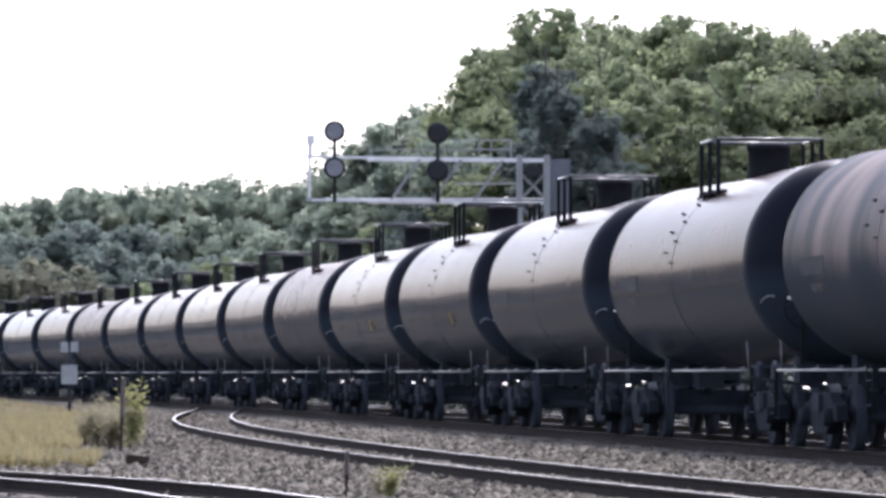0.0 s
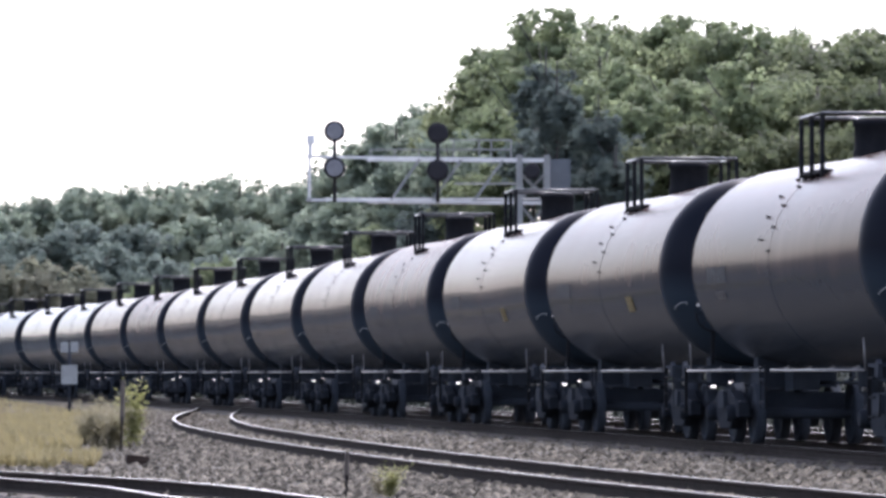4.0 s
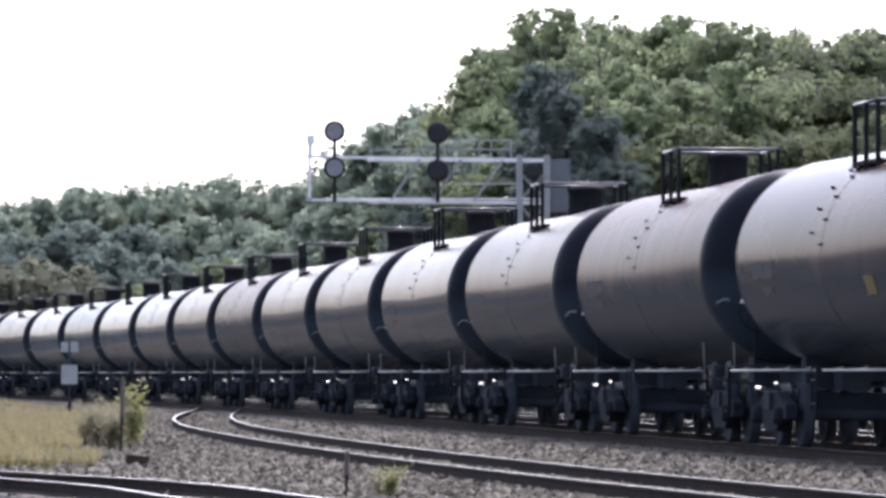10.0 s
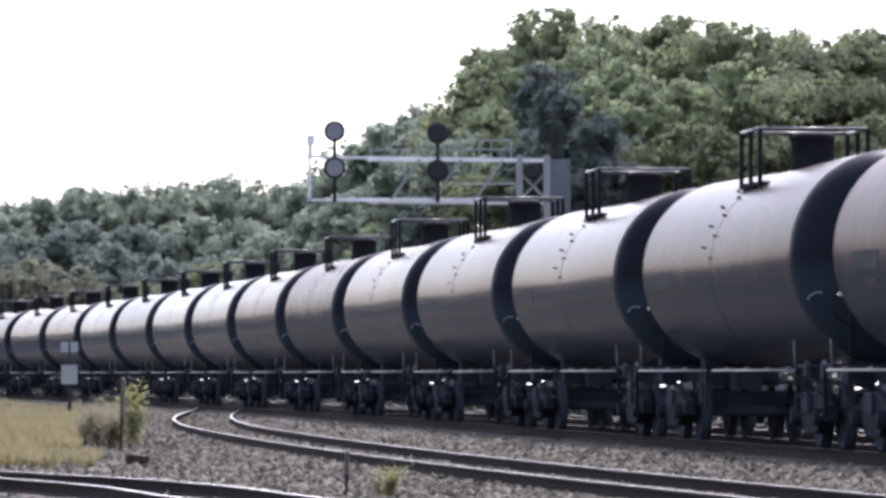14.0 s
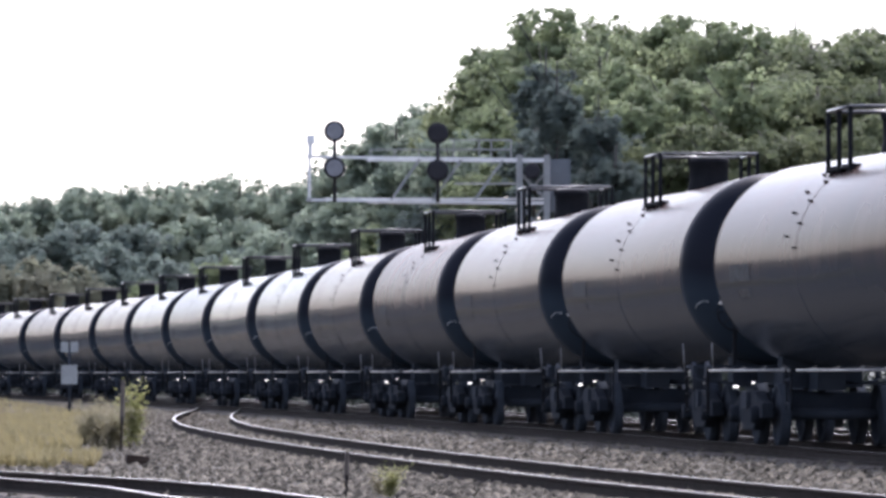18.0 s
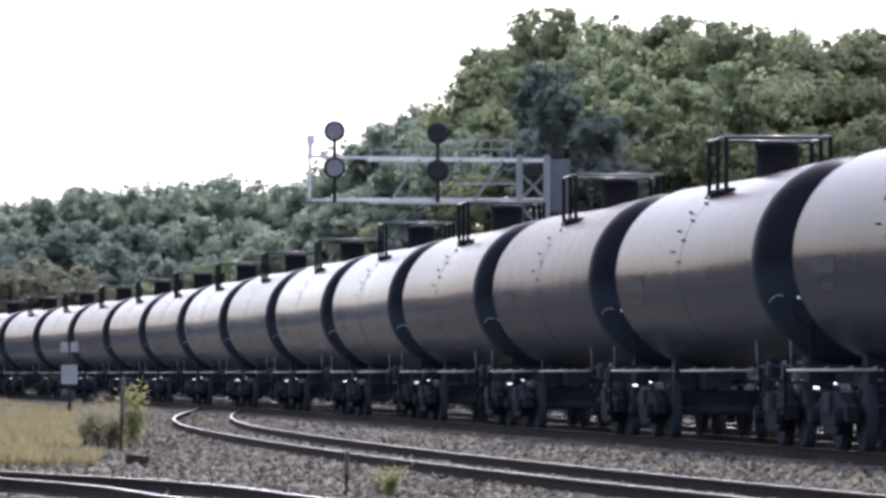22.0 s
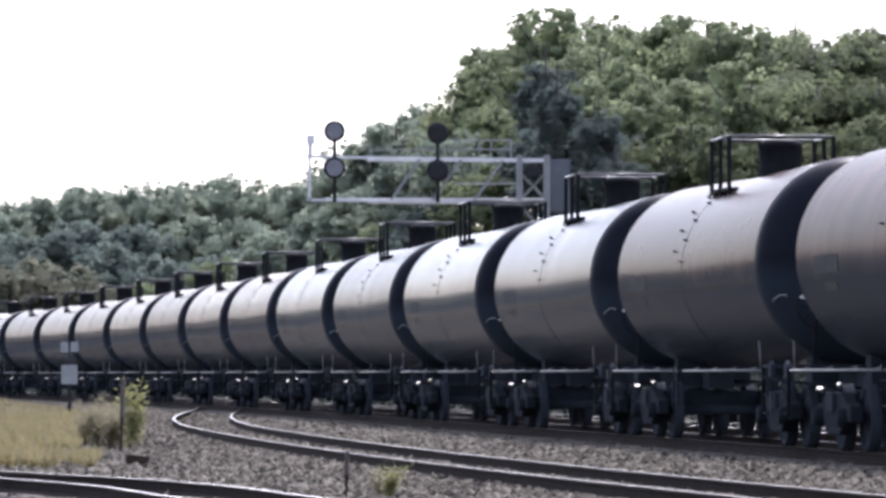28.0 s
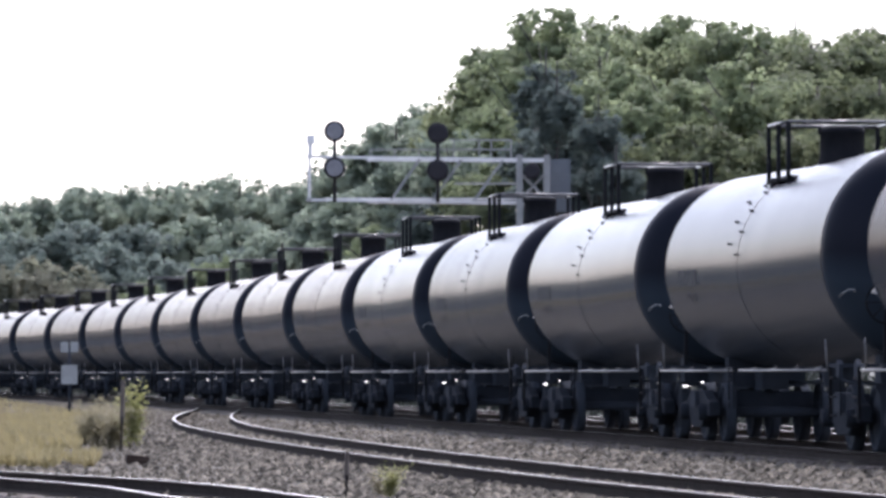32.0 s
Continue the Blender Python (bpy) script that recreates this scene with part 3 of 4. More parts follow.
# ---- signal bridge ----
def build_gantry():
    D = 190.0
    g = thing("signal_bridge", "grey lattice steel cantilever signal bridge over the tracks", "signal bridge")
    X0, X1, XL = -4.50, 3.43, 2.53
    ZB, ZT = 6.73, 8.15
    for y in (D, D + 1.1):
        for z, nm in ((ZB, "bottom_chord"), (ZT, "top_chord")):
            bm = bmesh.new()
            bar(bm, (X0 + (0.0 if y == D else 1.98), y, z + (0.06 if y == D else 0)), (X1 + 0.05, y, z - 0.04), 0.09, 0.085)
            part(nm, bm, GALV, g, bevel=0.01)
        for k in range(3 if y == D else 0):
            xa = -1.75 + 1.38 * k
            bm = bmesh.new()
            bar(bm, (xa, y, ZB), (xa + 1.0, y, ZT), 0.08, 0.09)
            part("diagonal_brace", bm, GALV_DULL, g)
    for x in (XL, X1):
        for y in (D, D + 1.1):
            bm = bmesh.new()
            bar(bm, (x, y, -0.3), (x, y, ZT + 0.12), 0.20, 0.20)
            part("tower_leg", bm, GALV_DULL, g, bevel=0.02)
    for y in (D, D + 1.1):
        z = 0.6
        while z < 6.4:
            for a, b in ((XL, X1), (X1, XL)):
                bm = bmesh.new()
                bar(bm, (a, y, z), (b, y, z + 1.22), 0.07, 0.05)
                part("tower_brace", bm, GALV_DULL, g)
            z += 1.22
        for a, b in ((XL, X1), (X1, XL)):
            bm = bmesh.new()
            bar(bm, (a, y, ZB + 0.05), (b, y, ZB + 1.0), 0.09, 0.06)
            part("tower_brace", bm, GALV_DULL, g)
    # walkway, railing on it
    bm = bmesh.new()
    box(bm, -0.2, D + 0.55, ZB + 0.1, 7.4, 0.8, 0.05)
    part("walkway", bm, GALV, g)
    for z in (8.49, 8.81):
        bm = bmesh.new()
        bar(bm, (-2.4 if z < 8.6 else 0.2, D + 1.15, z), (2.28, D + 1.15, z), 0.05, 0.05)
        part("railing", bm, GALV_DULL, g)
    for x in (-2.4, -1.6, -0.8, 0.35, 1.2, 1.6, 2.26):
        bm = bmesh.new()
        bar(bm, (x, D + 1.15, ZT), (x, D + 1.15, 8.83 if x > 0 else 8.5), 0.05, 0.05)
        part("railing_post", bm, GALV_DULL, g)
    bm = bmesh.new()
    bar(bm, (X0 + 0.1, D, ZB), (X0 + 0.1, D, ZT + 0.1), 0.09, 0.09)
    part("end_post", bm, GALV, g)
    bm = bmesh.new()
    bar(bm, (X0 + 0.12, D, ZT), (X0 + 0.12, D, ZT + 0.75), 0.14, 0.14)
    box(bm, X0 + 0.14, D, ZT + 0.62, 0.26, 0.2, 0.3)
    part("lamp_bracket", bm, GALV, g)
    bm = bmesh.new()
    bar(bm, (0.35, D + 1.1, 7.36), (2.45, D + 1.1, 7.36), 0.06, 0.06)
    part("middle_rail", bm, GALV_DULL, g)
    # a tall equipment cabinet hung beside the tower
    bm = bmesh.new()
    box(bm, 3.89, D + 0.9, 7.28, 0.66, 0.5, 1.76)
    cab = part("equipment_cabinet", bm, CABINET, g, "dull grey-blue cabinet", bevel=0.02)
    bm = bmesh.new()
    box(bm, 3.89, D + 0.64, 7.28, 0.54, 0.02, 1.6)
    part("cabinet_door", bm, CABINET, cab, bevel=0.006)
    for z in (6.9, 7.7):
        bm = bmesh.new()
        bar(bm, (3.45, D + 0.9, z), (3.6, D + 0.9, z), 0.06, 0.06)
        part("cabinet_bracket", bm, GALV_DULL, g)
    return g


def signal_head(bridge, x, z, y=189.7, r=0.34, face=False):
    bm = bmesh.new()
    lathe(bm, [(-0.02, 0.02), (-0.02, r - 0.02), (0.0, r), (0.03, r), (0.04, 0.02)], "y", 32)
    h = part("signal_head", bm, SIGNAL_BLACK, bridge, "black round signal head", at=(x, y, z))
    bm = bmesh.new()
    lathe(bm, [(-0.035, r - 0.10), (-0.03, r - 0.085), (-0.021, r - 0.085), (-0.0205, r - 0.3)], "y", 32)
    part("face", bm, SIGNAL_FACE if face else SIGNAL_BLACK, h, "grey weathered plate" if face else "black plate")
    bm = bmesh.new()
    box(bm, 0, 0.2, 0, 0.3, 0.34, 0.36)
    part("housing", bm, SIGNAL_BLACK, h, bevel=0.03)
    return h


SIGNAL_FACE = material("weathered signal enamel", (0.13, 0.13, 0.145), 0.6, second=(0.19, 0.19, 0.20), scale=3)
bridge = build_gantry()
for sx, sz, sr in ((-3.57, 9.04, 0.35), (-3.57, 7.83, 0.36), (-0.17, 8.97, 0.35), (-0.17, 7.75, 0.36), (2.93, 7.72, 0.27)):
    signal_head(bridge, sx, sz, r=sr, face=sx < -3)
for mx in (-3.57, -0.17):
    bm = bmesh.new()
    tube(bm, [(mx, 189.93, 6.7), (mx, 189.93, 9.05)], 0.06, 8)
    part("signal_mast", bm, SIGNAL_BLACK, bridge, "dark steel signal mast")


# ---- trees ----
def crown_mesh(name, mat, seed, limbs, clumps, leaves, leaf):
    """A crown about one unit in radius: limbs carry clumps, clumps carry small leaves; the outline is uneven and has gaps."""
    r = np.random.default_rng(seed)

    def ways(*shape):
        u = r.normal(size=(*shape, 3))
        return u / np.linalg.norm(u, axis=-1)[..., None]

    u = ways(limbs)
    rad = r.uniform(0.12, 0.80, limbs) ** 0.6
    lc = u * rad[:, None] * (0.82, 0.82, 1.0)
    lc[:, 2] = np.where(lc[:, 2] < 0, lc[:, 2] * 1.3, lc[:, 2] * 0.85)
    ls = r.uniform(0.20, 0.38, limbs)
    cw = ways(limbs, clumps)
    cc = lc[:, None] + cw * (ls[:, None] * r.uniform(0.35, 1.08, (limbs, clumps)))[..., None] * (1, 1, 0.75)
    cs = r.uniform(0.05, 0.12, (limbs, clumps))
    v = ways(limbs, clumps, leaves)
    p = (cc[:, :, None] + v * (cs[:, :, None] * r.uniform(0.3, 1.15, (limbs, clumps, leaves)))[..., None] * (1, 1, 0.7)).reshape(-1, 3)
    out = (0.40 * v + 0.55 * cw[:, :, None] + 0.45 * u[:, None, None]).reshape(-1, 3)
    n = len(p)
    nrm = out + 0.40 * r.normal(size=(n, 3)) + (0, 0, 0.15)
    nrm /= np.linalg.norm(nrm, axis=1)[:, None]
    a = np.cross(nrm, r.normal(size=(n, 3)))
    a /= np.linalg.norm(a, axis=1)[:, None]
    b = np.cross(nrm, a)
    s = leaf * r.uniform(0.55, 1.4, n)[:, None]
    a, b = a * s * 0.9, b * s * 0.62
    verts = np.stack([p - a - b * 0.7, p + a - b * 0.7, p + b * 1.3], 1).reshape(-1, 3)
    faces = np.arange(3 * n).reshape(-1, 3)
    me = bpy.data.meshes.new(name)
    me.from_pydata(verts.tolist(), [], faces.tolist())
    me.materials.append(mat)
    return me


def wood_mesh(seed):
    """A tapered trunk and limbs for a crown of unit radius, its middle at the origin."""
    r = random.Random(seed)
    bm = bmesh.new()
    tube(bm, [(0, 0, -3.6), (0.01, 0.0, -1.5), (-0.01, 0.02, -0.4), (0.02, 0, 0.6)], [0.085, 0.07, 0.05, 0.015], 8)
    for k in range(6):
        a, z = r.uniform(0, 6.28), r.uniform(-1.1, 0.2)
        q = (0.6 * math.cos(a), 0.6 * math.sin(a), z + r.uniform(0.3, 0.6))
        tube(bm, [(0, 0, z), (q[0] * 0.5, q[1] * 0.5, z * 0.6 + q[2] * 0.4), q], [0.024, 0.014, 0.005], 6)
    return mesh_of("trunk", bm, BARK)


CROWNS = {}
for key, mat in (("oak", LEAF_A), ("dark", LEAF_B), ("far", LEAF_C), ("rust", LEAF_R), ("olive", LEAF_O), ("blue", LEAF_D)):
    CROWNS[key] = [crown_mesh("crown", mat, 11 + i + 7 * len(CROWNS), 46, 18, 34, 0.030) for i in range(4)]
WOODS = [wood_mesh(i) for i in range(3)]
TREE_LABELS = {"oak": "broadleaf tree with sunlit mid-green crown", "dark": "broadleaf tree with green crown darkened for deep shade",
               "far": "far broadleaf tree in the wood, tinted blue for haze", "olive": "broadleaf tree with olive crown darkened for shade", "blue": "far broadleaf tree tinted for haze, crown darkened for shade", "rust": "low broadleaf tree with rusty olive leaves"}
trng = random.Random(21)


def tree(x, y, top, width, key="oak"):
    """A tree at x, y whose crown reaches up to top metres."""
    base, r = -0.4, width / 2
    t = thing("tree", TREE_LABELS[key], "tree", pose(x, y, base, 0, 0, trng.uniform(0, 360)), group="trees behind the railway")
    mid = top - base - r * 0.73
    cr = new("crown", CROWNS[key][trng.randrange(4)])
    cr.parent, cr.location, cr.scale = t, (0, 0, mid), (r, r, r)
    tk = new("trunk", WOODS[trng.randrange(3)])
    tk.parent, tk.location, tk.scale = t, (0, 0, mid), (r, r, max(r, mid / 3.5))
    return t


F_PX = 10206.0


def tree_at(u, v, dist, width_u, key="oak"):
    """A tree whose top stands at the bearing u and the height v of the view, at a distance."""
    tree((u - 784) / F_PX * dist, dist, 1.05 + (662 - v) / F_PX * dist, 1.42 * width_u / F_PX * dist, key)


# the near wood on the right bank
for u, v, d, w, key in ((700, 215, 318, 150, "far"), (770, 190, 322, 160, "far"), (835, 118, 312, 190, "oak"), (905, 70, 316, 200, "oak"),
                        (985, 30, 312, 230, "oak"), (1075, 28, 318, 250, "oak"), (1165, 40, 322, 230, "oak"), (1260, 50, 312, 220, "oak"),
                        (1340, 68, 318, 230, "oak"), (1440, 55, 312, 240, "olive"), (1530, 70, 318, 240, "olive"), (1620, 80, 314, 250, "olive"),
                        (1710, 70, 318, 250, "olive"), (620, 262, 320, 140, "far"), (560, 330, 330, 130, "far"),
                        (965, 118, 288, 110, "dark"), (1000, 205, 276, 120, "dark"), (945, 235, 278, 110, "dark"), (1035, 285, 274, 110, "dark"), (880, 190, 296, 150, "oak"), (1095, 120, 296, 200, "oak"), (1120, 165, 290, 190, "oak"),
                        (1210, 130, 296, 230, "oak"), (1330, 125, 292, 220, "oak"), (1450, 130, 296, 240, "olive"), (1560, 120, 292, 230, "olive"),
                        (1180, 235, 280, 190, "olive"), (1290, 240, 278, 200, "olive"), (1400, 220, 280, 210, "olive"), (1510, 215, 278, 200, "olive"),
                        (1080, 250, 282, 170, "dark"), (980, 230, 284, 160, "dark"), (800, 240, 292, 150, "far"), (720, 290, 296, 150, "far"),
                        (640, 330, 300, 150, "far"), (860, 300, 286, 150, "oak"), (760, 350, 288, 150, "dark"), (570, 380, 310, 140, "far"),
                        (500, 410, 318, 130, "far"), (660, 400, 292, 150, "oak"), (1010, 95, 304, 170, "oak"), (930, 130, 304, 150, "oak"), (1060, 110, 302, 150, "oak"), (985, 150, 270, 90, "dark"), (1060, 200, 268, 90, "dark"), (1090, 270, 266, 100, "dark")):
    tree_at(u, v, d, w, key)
# a second row closes the crest behind them
for i in range(10):
    tree_at(930 + 80 * i, 78 - 20 * math.sin(0.35 * i) + 8 * math.sin(2.9 * i), 336, 170 + 20 * math.sin(4.0 * i), "oak" if i < 7 else "olive")
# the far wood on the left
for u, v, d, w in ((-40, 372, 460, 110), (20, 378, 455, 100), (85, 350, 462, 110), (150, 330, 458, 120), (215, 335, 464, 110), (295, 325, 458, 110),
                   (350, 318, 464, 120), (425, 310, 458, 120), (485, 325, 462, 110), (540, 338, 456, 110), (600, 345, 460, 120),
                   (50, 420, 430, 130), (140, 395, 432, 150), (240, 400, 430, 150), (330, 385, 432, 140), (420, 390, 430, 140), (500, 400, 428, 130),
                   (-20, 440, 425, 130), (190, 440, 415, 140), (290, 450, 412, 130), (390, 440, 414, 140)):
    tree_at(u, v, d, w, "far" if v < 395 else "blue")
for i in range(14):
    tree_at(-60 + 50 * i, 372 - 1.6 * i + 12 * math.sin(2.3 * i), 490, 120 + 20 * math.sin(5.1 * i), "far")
for u, v, d, w in ((60, 470, 372, 150), (150, 480, 376, 110), (-10, 490, 370, 120), (370, 462, 376, 80), (450, 440, 350, 110), (250, 500, 380, 120)):
    tree_at(u, v, d, w, "rust" if u < 200 else "oak")


def build_backdrop():
    """A low wooded ridge, added to close the view all round and shape the tanks' reflections."""
    verts, faces = [], []
    n = 360
    for i in range(n):
        a = 2 * math.pi * i / n
        h = 26 + 7 * noise.noise((math.cos(a) * 6, math.sin(a) * 6, 0.3)) + 4 * noise.noise((math.cos(a) * 30, math.sin(a) * 30, 2.0))
        if math.sin(a) > 0.85:
            h *= 0.6
        # unseen stretches: heights set for the horizon line reflected in the tanks
        if math.cos(a) < -0.1 and math.sin(a) > -0.2:
            h = h / (0.6 if math.sin(a) > 0.85 else 1) * 1.3
        if math.sin(a) < 0.3 or (math.cos(a) < -0.14 and math.sin(a) > 0):
            h *= 0.36 if math.sin(a) < 0.3 else 0.5
        for rr, z in ((760, -1), (780, h * 0.6), (800, h), (860, h * 0.9)):
            verts.append((rr * math.cos(a), rr * math.sin(a), z))
    for i in range(n):
        for k in range(3):
            a, b = 4 * i + k, 4 * ((i + 1) % n) + k
            faces.append((a, b, b + 1, a + 1))
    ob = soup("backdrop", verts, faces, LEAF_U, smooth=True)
    return tagged(ob, "added low wooded ridge round the place, for tank reflections", "ridge", kind="structure")


build_backdrop()


# ---- things beside the track ----
def near_ground(u, v):
    """The point of the ground seen at a bearing and height of the view."""
    d = 60.0
    for _ in range(40):
        x = (u - 784) / F_PX * d
        d = 0.5 * d + 0.5 * F_PX * (1.05 - float(ground_z(x, d))) / (v - 662.2)
    return (u - 784) / F_PX * d, d, float(ground_z((u - 784) / F_PX * d, d))


def build_sign():
    d = 186.0
    x = (123 - 784) / F_PX * d
    z = float(ground_z(x, d))
    s = thing("trackside_sign", "weathered white trackside sign on a dark post in dry grass", "sign", pose(x, d, z))
    bm = bmesh.new()
    tube(bm, [(0, 0.03, -0.3), (0, 0.03, 2.2)], 0.045, 8)
    part("post", bm, STEEL_DARK, s)
    bm = bmesh.new()
    box(bm, 0, -0.03, 1.05 - z - 0.02, 0.52, 0.03, 0.62)
    part("panel", bm, SIGN_WHITE, s, "plain weathered white panel", bevel=0.008)
    for dx in (-0.16, 0.16):
        bm = bmesh.new()
        box(bm, dx, -0.03, 1.92 - z, 0.24, 0.03, 0.33)
        part("target", bm, SIGN_WHITE, s, "small white square plate", bevel=0.004)
    return s


build_sign()


def blades(name, pts, mat, h, lean, seed, width=0.018):
    """Grass: bent blades of three quads at the points."""
    r = np.random.default_rng(seed)
    verts, faces = [], []
    for x, y, z in pts:
        a, hh, le = r.uniform(0, 6.28), h * r.uniform(0.5, 1.25), lean * r.uniform(0.2, 1.0)
        dx, dy = math.cos(a) * le, math.sin(a) * le
        wx, wy = -math.sin(a) * width, math.cos(a) * width
        i = len(verts)
        for t in (0.0, 0.55, 1.0):
            w = 1 - 0.85 * t
            verts.append((x + dx * t * t - wx * w, y + dy * t * t - wy * w, z + hh * t))
            verts.append((x + dx * t * t + wx * w, y + dy * t * t + wy * w, z + hh * t))
        faces += [(i, i + 1, i + 3, i + 2), (i + 2, i + 3, i + 5, i + 4)]
    return soup(name, verts, faces, mat)


def build_grass():
    r = np.random.default_rng(3)
    pts = []
    while len(pts) < 26000:
        d = 92 + 80 * r.uniform() ** 1.3
        edge = np.interp(d, [92, 110, 150, 200, 280], [-5.6, -6.3, -9.0, -12.6, -21.5])
        x = edge - r.exponential(3.0)
        if x < -0.085 * d or noise.noise((x * 0.5, d * 0.14, 1.7)) < -0.22 + 0.25 * (edge - x < 0.6):
            continue
        pts.append((x, d, float(ground_z(x, d)) - 0.02))
    while len(pts) < 30500:          # thin dead grass farther off
        d = 165 + 120 * r.uniform()
        x = np.interp(d, [165, 200, 280], [-10.2, -12.6, -21.5]) - r.exponential(4.0)
        if x > -0.085 * d:
            pts.append((x, d, float(ground_z(x, d)) - 0.10))
    ob = blades("dry_grass", pts, GRASS, 0.24, 0.20, 4, 0.022)
    tagged(ob, "patch of dry yellow trackside grass", "grass", kind="stuff")


build_grass()


def weed(name, x, y, h, spread, stems, leaves, seed, label, mat=None):
    r = random.Random(seed)
    z = float(ground_z(x, y)) - 0.02
    w = thing(name, label, "weed", pose(x, y, z), group="trackside weeds")
    tips = []
    for k in range(stems):
        bm = bmesh.new()
        a = r.uniform(0, 6.28)
        e = spread * r.uniform(0.2, 1.0)
        hh = h * r.uniform(0.6, 1.0)
        pts = [(0.3 * e * math.cos(a) * t, 0.3 * e * math.sin(a) * t, hh * t) if t < 0.5 else
               (e * math.cos(a) * t * t, e * math.sin(a) * t * t, hh * t) for t in (0, 0.3, 0.6, 0.85, 1.0)]
        tube(bm, pts, [0.007, 0.006, 0.005, 0.004, 0.003], 5)
        tips.append(pts)
        part("stem", bm, mat or WEED, w)
    verts, faces = [], []
    for k in range(leaves):
        pts = r.choice(tips)
        i = r.choice((0, 1, 1, 2, 2, 3))
        t = r.random()
        p = [pts[i][j] * (1 - t) + pts[i + 1][j] * t + r.uniform(-.15, .15) * h for j in range(3)]
        a, s = r.uniform(0, 6.28), h * r.uniform(0.03, 0.06)
        d = Vector((math.cos(a), math.sin(a), r.uniform(-.5, .7))) * s
        q = Vector((-math.sin(a), math.cos(a), r.uniform(-.5, .5))) * s * 0.4
        c, n = Vector(p), len(verts)
        verts += [tuple(c), tuple(c + d + q), tuple(c + d * 2), tuple(c + d - q)]
        faces.append((n, n + 1, n + 2, n + 3))
    f = soup("leaves", verts, faces, mat or WEED, w)
    return w


gx, gy, gz = near_ground(232, 792)
weed("weed", gx, gy, 1.28, 0.22, 9, 900, 1, "tall yellow-green weed beside a wooden stake")
for i, (u, v, h, sp) in enumerate(((150, 788, 0.70, 0.40), (172, 796, 0.80, 0.45), (195, 798, 0.85, 0.40), (210, 790, 0.85, 0.35), (240, 770, 0.50, 0.4), (252, 752, 0.45, 0.4),
                                   (160, 770, 0.75, 0.5), (185, 762, 0.8, 0.5), (145, 776, 0.6, 0.5), (205, 775, 0.75, 0.45))):
    wx, wy, wz = near_ground(u, v)
    weed("weed", wx, wy, h, sp, 14, 1150, 20 + i, "straggling half-dry olive weed clump in dry grass", WEED_DRY)
gx3, gy3, gz3 = near_ground(690, 884)
weed("weed", gx3, gy3, 0.42, 0.24, 14, 1000, 4, "small yellow-green weed in ballast")
weed("weed", gx3 - 0.10, gy3 + 0.3, 0.34, 0.24, 9, 700, 5, "small half-dry weed in ballast", WEED_DRY)


def stake(u, v0, v1, wide, label):
    x, y, z = near_ground(u, v0)
    h = (v0 - v1) / F_PX * y
    s = thing("stake", label, "stake", pose(x, y, z, 0, 2.0, 0), group="wooden stakes")
    bm = bmesh.new()
    tube(bm, [(0, 0, -0.15), (0.004, 0, h * 0.5), (-0.004, 0, h)], [wide, wide * 0.92, wide * 0.8], 7)
    part("shaft", bm, WOOD, s)


stake(214, 800, 672, 0.05, "weathered grey wooden stake standing in weeds")
stake(612, 880, 800, 0.035, "short dark wooden stake in ballast")

bx, by, bz = near_ground(243, 823)
blk = thing("timber_block", "dark old sleeper offcut lying on ballast", "timber", pose(bx, by, bz + 0.07, 0, 4, 12))
bm = bmesh.new()
box(bm, 0, 0, 0, 0.36, 0.24, 0.16)
part("offcut", bm, WOOD_OLD, blk, bevel=0.012)
ox, oy, oz = near_ground(8, 822)
flag = thing("marker", "faded orange plastic marker lying in dry grass", "marker", pose(ox, oy, oz, 0, 0, 20))
bm = bmesh.new()
prism(bm, [(-0.16, 0.0), (0.16, 0.0), (0.12, 0.08), (0.02, 0.13), (-0.13, 0.09)], -0.06, 0.06)
part("shell", bm, ORANGE, flag, bevel=0.01)


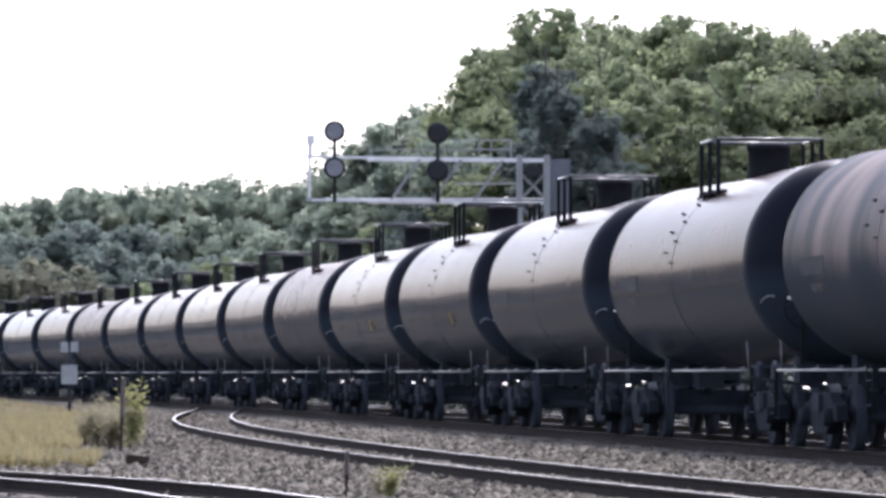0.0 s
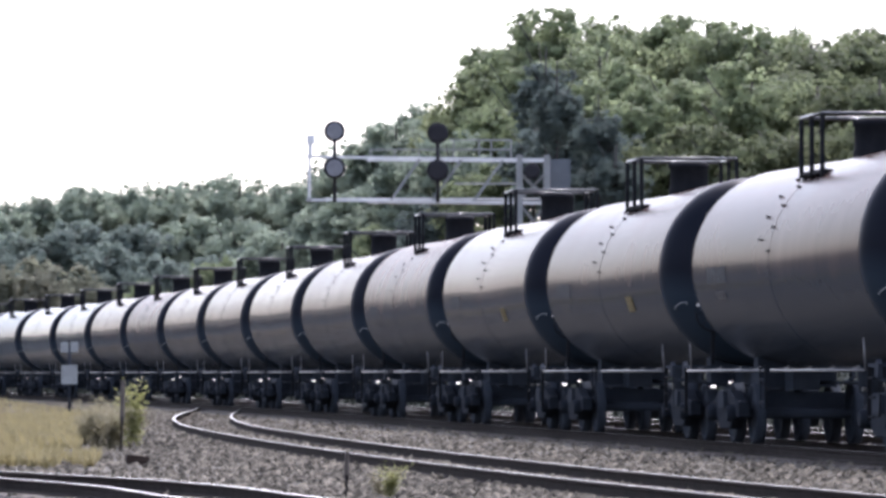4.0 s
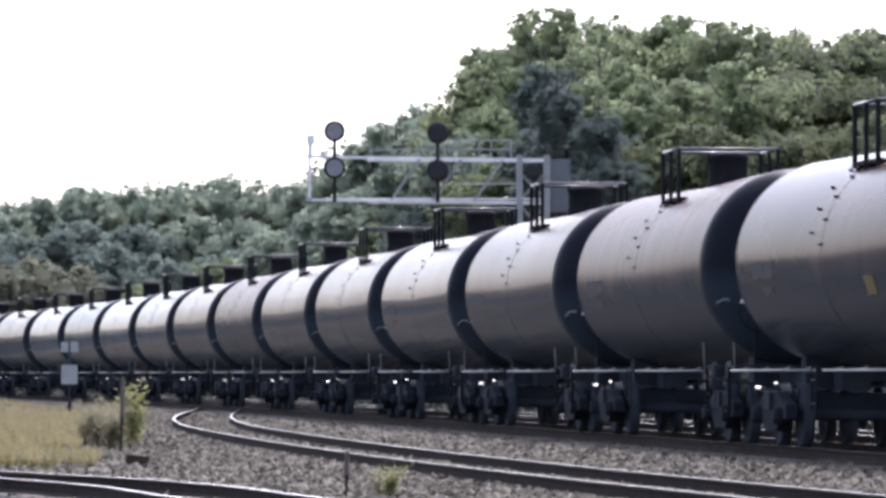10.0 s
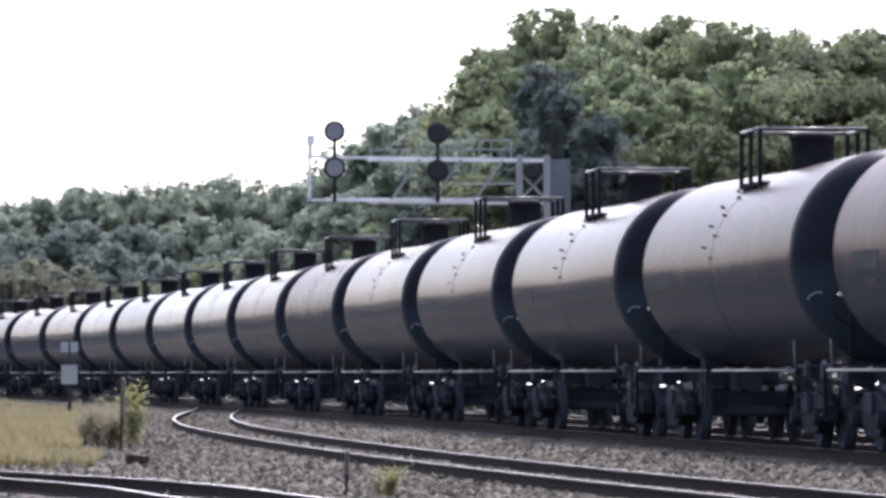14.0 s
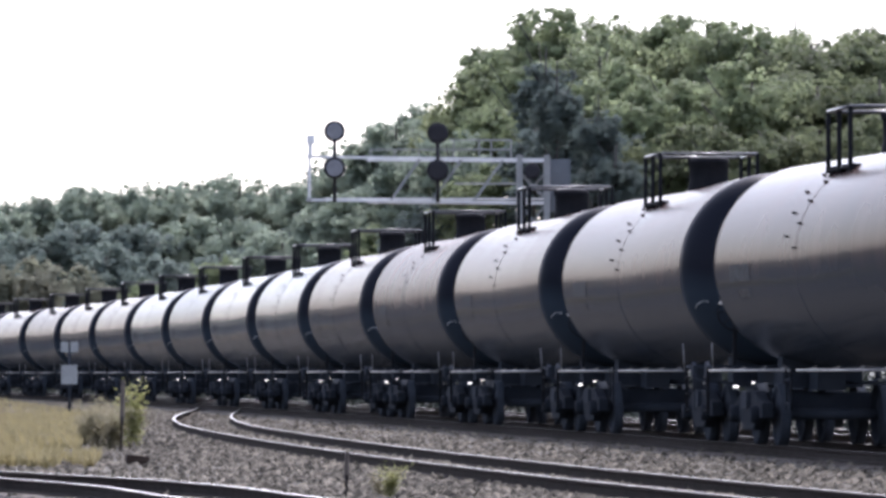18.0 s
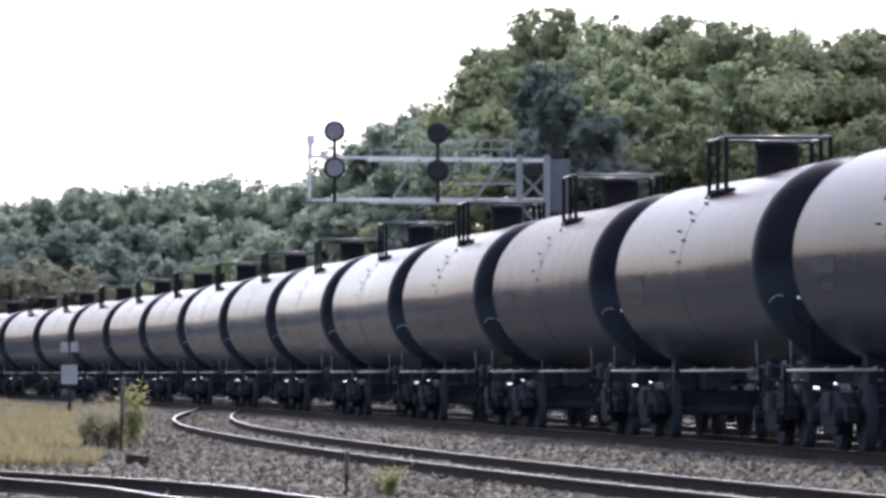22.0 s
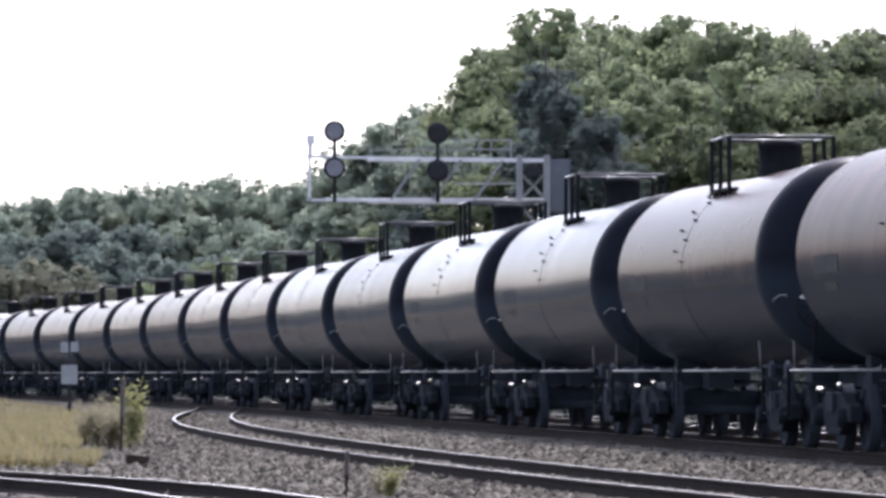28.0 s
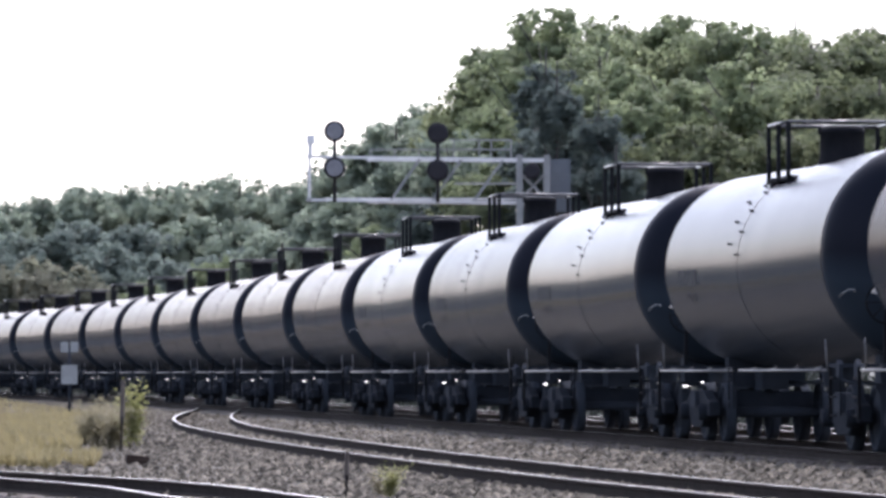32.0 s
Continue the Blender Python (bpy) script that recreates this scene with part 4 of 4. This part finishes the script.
# ---- ballast stones ----
def build_ballast():
    r = np.random.default_rng(9)
    n = 80000
    d = 46 + 125 * r.uniform(size=n) ** 1.7
    x = r.uniform(-0.085, 0.085, n) * d
    lat = main_x(d) - x
    keep = (lat > -7.6) & ~((x < np.interp(d, [80, 92, 110, 150, 200], [-99, -6.0, -6.8, -9.4, -13]) - r.exponential(0.4, n)))
    keep &= ~((x < yard_x(d) + 0.75) & (d < 88) & (r.uniform(size=n) < 0.9))
    keep &= ~((lat < r.uniform(1.9, 2.9, n)) & (lat > -r.uniform(1.9, 2.9, n)) & (r.uniform(size=n) < 0.8))
    d, x = d[keep], x[keep]
    far_s = r.uniform(30, 150, 14000)
    far_l = np.where(r.uniform(size=14000) < 0.3, r.uniform(-7.2, -2.4, 14000), r.uniform(2.3, 5.5, 14000))
    far_h = np.interp(far_s, MS, MH)
    d = np.concatenate([d, np.interp(far_s, MS, MY) + far_l * np.sin(far_h)])
    x = np.concatenate([x, np.interp(far_s, MS, MX) - far_l * np.cos(far_h)])
    n = len(d)
    z = ground_z(x, d)
    size = 0.024 + 0.062 * r.uniform(size=n) ** 2
    base = np.array([(1, 0, 0), (0.2, 0.95, 0.1), (-0.9, 0.3, 0), (-0.3, -0.95, 0.1), (0.3, -0.2, 0.75), (-0.25, 0.25, 0.65)])
    v = base[None] * r.uniform(0.65, 1.3, (n, 6, 1))
    a = r.uniform(0, 6.28, n)
    c, s = np.cos(a)[:, None], np.sin(a)[:, None]
    vx, vy = v[:, :, 0] * c - v[:, :, 1] * s, v[:, :, 0] * s + v[:, :, 1] * c
    verts = np.stack([vx * size[:, None] + x[:, None], vy * size[:, None] + d[:, None], v[:, :, 2] * size[:, None] + z[:, None]], 2).reshape(-1, 3)
    f = np.array([(0, 1, 4), (1, 5, 4), (1, 2, 5), (2, 3, 5), (3, 4, 5), (3, 0, 4)])
    faces = (f[None] + (6 * np.arange(n))[:, None, None]).reshape(-1, 3)
    ob = soup("ballast", verts.tolist(), faces.tolist(), STONE)
    tagged(ob, "loose grey crushed-stone ballast between the tracks", "ballast", kind="stuff")


build_ballast()


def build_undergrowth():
    """Dense brush added along the far side of the line, darkened to give shade under the cars."""
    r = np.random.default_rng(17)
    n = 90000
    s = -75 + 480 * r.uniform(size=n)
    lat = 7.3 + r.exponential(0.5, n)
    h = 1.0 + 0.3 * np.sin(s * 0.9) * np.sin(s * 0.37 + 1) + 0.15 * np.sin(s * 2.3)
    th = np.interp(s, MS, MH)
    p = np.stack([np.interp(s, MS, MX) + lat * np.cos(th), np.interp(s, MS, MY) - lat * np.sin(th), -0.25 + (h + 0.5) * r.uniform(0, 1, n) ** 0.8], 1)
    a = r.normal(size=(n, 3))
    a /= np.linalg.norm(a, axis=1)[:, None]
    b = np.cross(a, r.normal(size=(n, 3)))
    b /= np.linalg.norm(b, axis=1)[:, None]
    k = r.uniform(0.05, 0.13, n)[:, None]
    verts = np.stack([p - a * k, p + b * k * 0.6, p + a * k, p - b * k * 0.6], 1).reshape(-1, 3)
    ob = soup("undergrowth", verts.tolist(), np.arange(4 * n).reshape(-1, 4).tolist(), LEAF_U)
    tagged(ob, "added undergrowth behind the train, darkened for shade", "undergrowth", kind="stuff")


build_undergrowth()

# ---- the cars of the train, and how they roll ----
ROLL_T = [0, 4, 8, 12, 16, 20, 24, 28, 32]
ROLL_S = [47.1499, 72.9917, 98.4157, 123.3028, 147.7732, 171.5769, 194.9602, 217.4676, 239.592]
FIRST, LAST = -2, 25
BROWN, STAINED, GLOSS = (4, 9), (-1,), (11, 12, 13, 14)
first_car = build_car()
cars = {}
for k in range(FIRST, LAST + 1):
    c = first_car if k == FIRST else copy_thing(first_car, Matrix())
    cars[k] = c
    shell = [o for o in c.children if o.name.startswith("tank")][0]
    if k in BROWN:
        shell.material_slots[0].material = TANK_BROWN
        c["label"] = "rust-brown stained railway tank car"
    elif k in STAINED:
        shell.material_slots[0].material = TANK_STAINED
        c["label"] = "railway tank car streaked with rust and old primer"
    elif k in GLOSS:
        shell.material_slots[0].material = TANK_GLOSS
        c["label"] = "glossy black railway tank car"


for k in (2, 3):
    bm = bmesh.new()
    a = math.asin((2.2 - tank_up(3.2)) / TANK_R)
    box(bm, 3.2, -(TANK_R + 0.004) * math.cos(a), 2.2, 0.65, 0.012, 0.26, Matrix.Rotation(-a, 3, "X"))
    part("placard", bm, MARK_YELLOW, cars[k], "faded yellow placard")


def car_pose(k, t):
    s = CAR_LEN * (k + 0.035) - float(spline(ROLL_T, ROLL_S, t))
    xa, ya, _ = main_at(s - 6.2)
    xb, yb, _ = main_at(s + 6.2)
    return pose((xa + xb) / 2, (ya + yb) / 2, 0, 0, 0, math.degrees(math.atan2(ya - yb, xa - xb)))


ROLL = [(0.1 * i, Matrix.Rotation(float(spline(ROLL_T, ROLL_S, 0.1 * i)) / 0.457, 4, "Y")) for i in range(321)]


def motions():
    for k, c in cars.items():
        walk(c, [(t, car_pose(k, t)) for t in range(33)])
        for truck in c.children:
            for w in truck.children:
                if w.name.startswith("wheelset"):
                    walk(w, [(t, Matrix.Translation((w.location.x, 0, 0.457)) @ q) for t, q in ROLL])


motions()
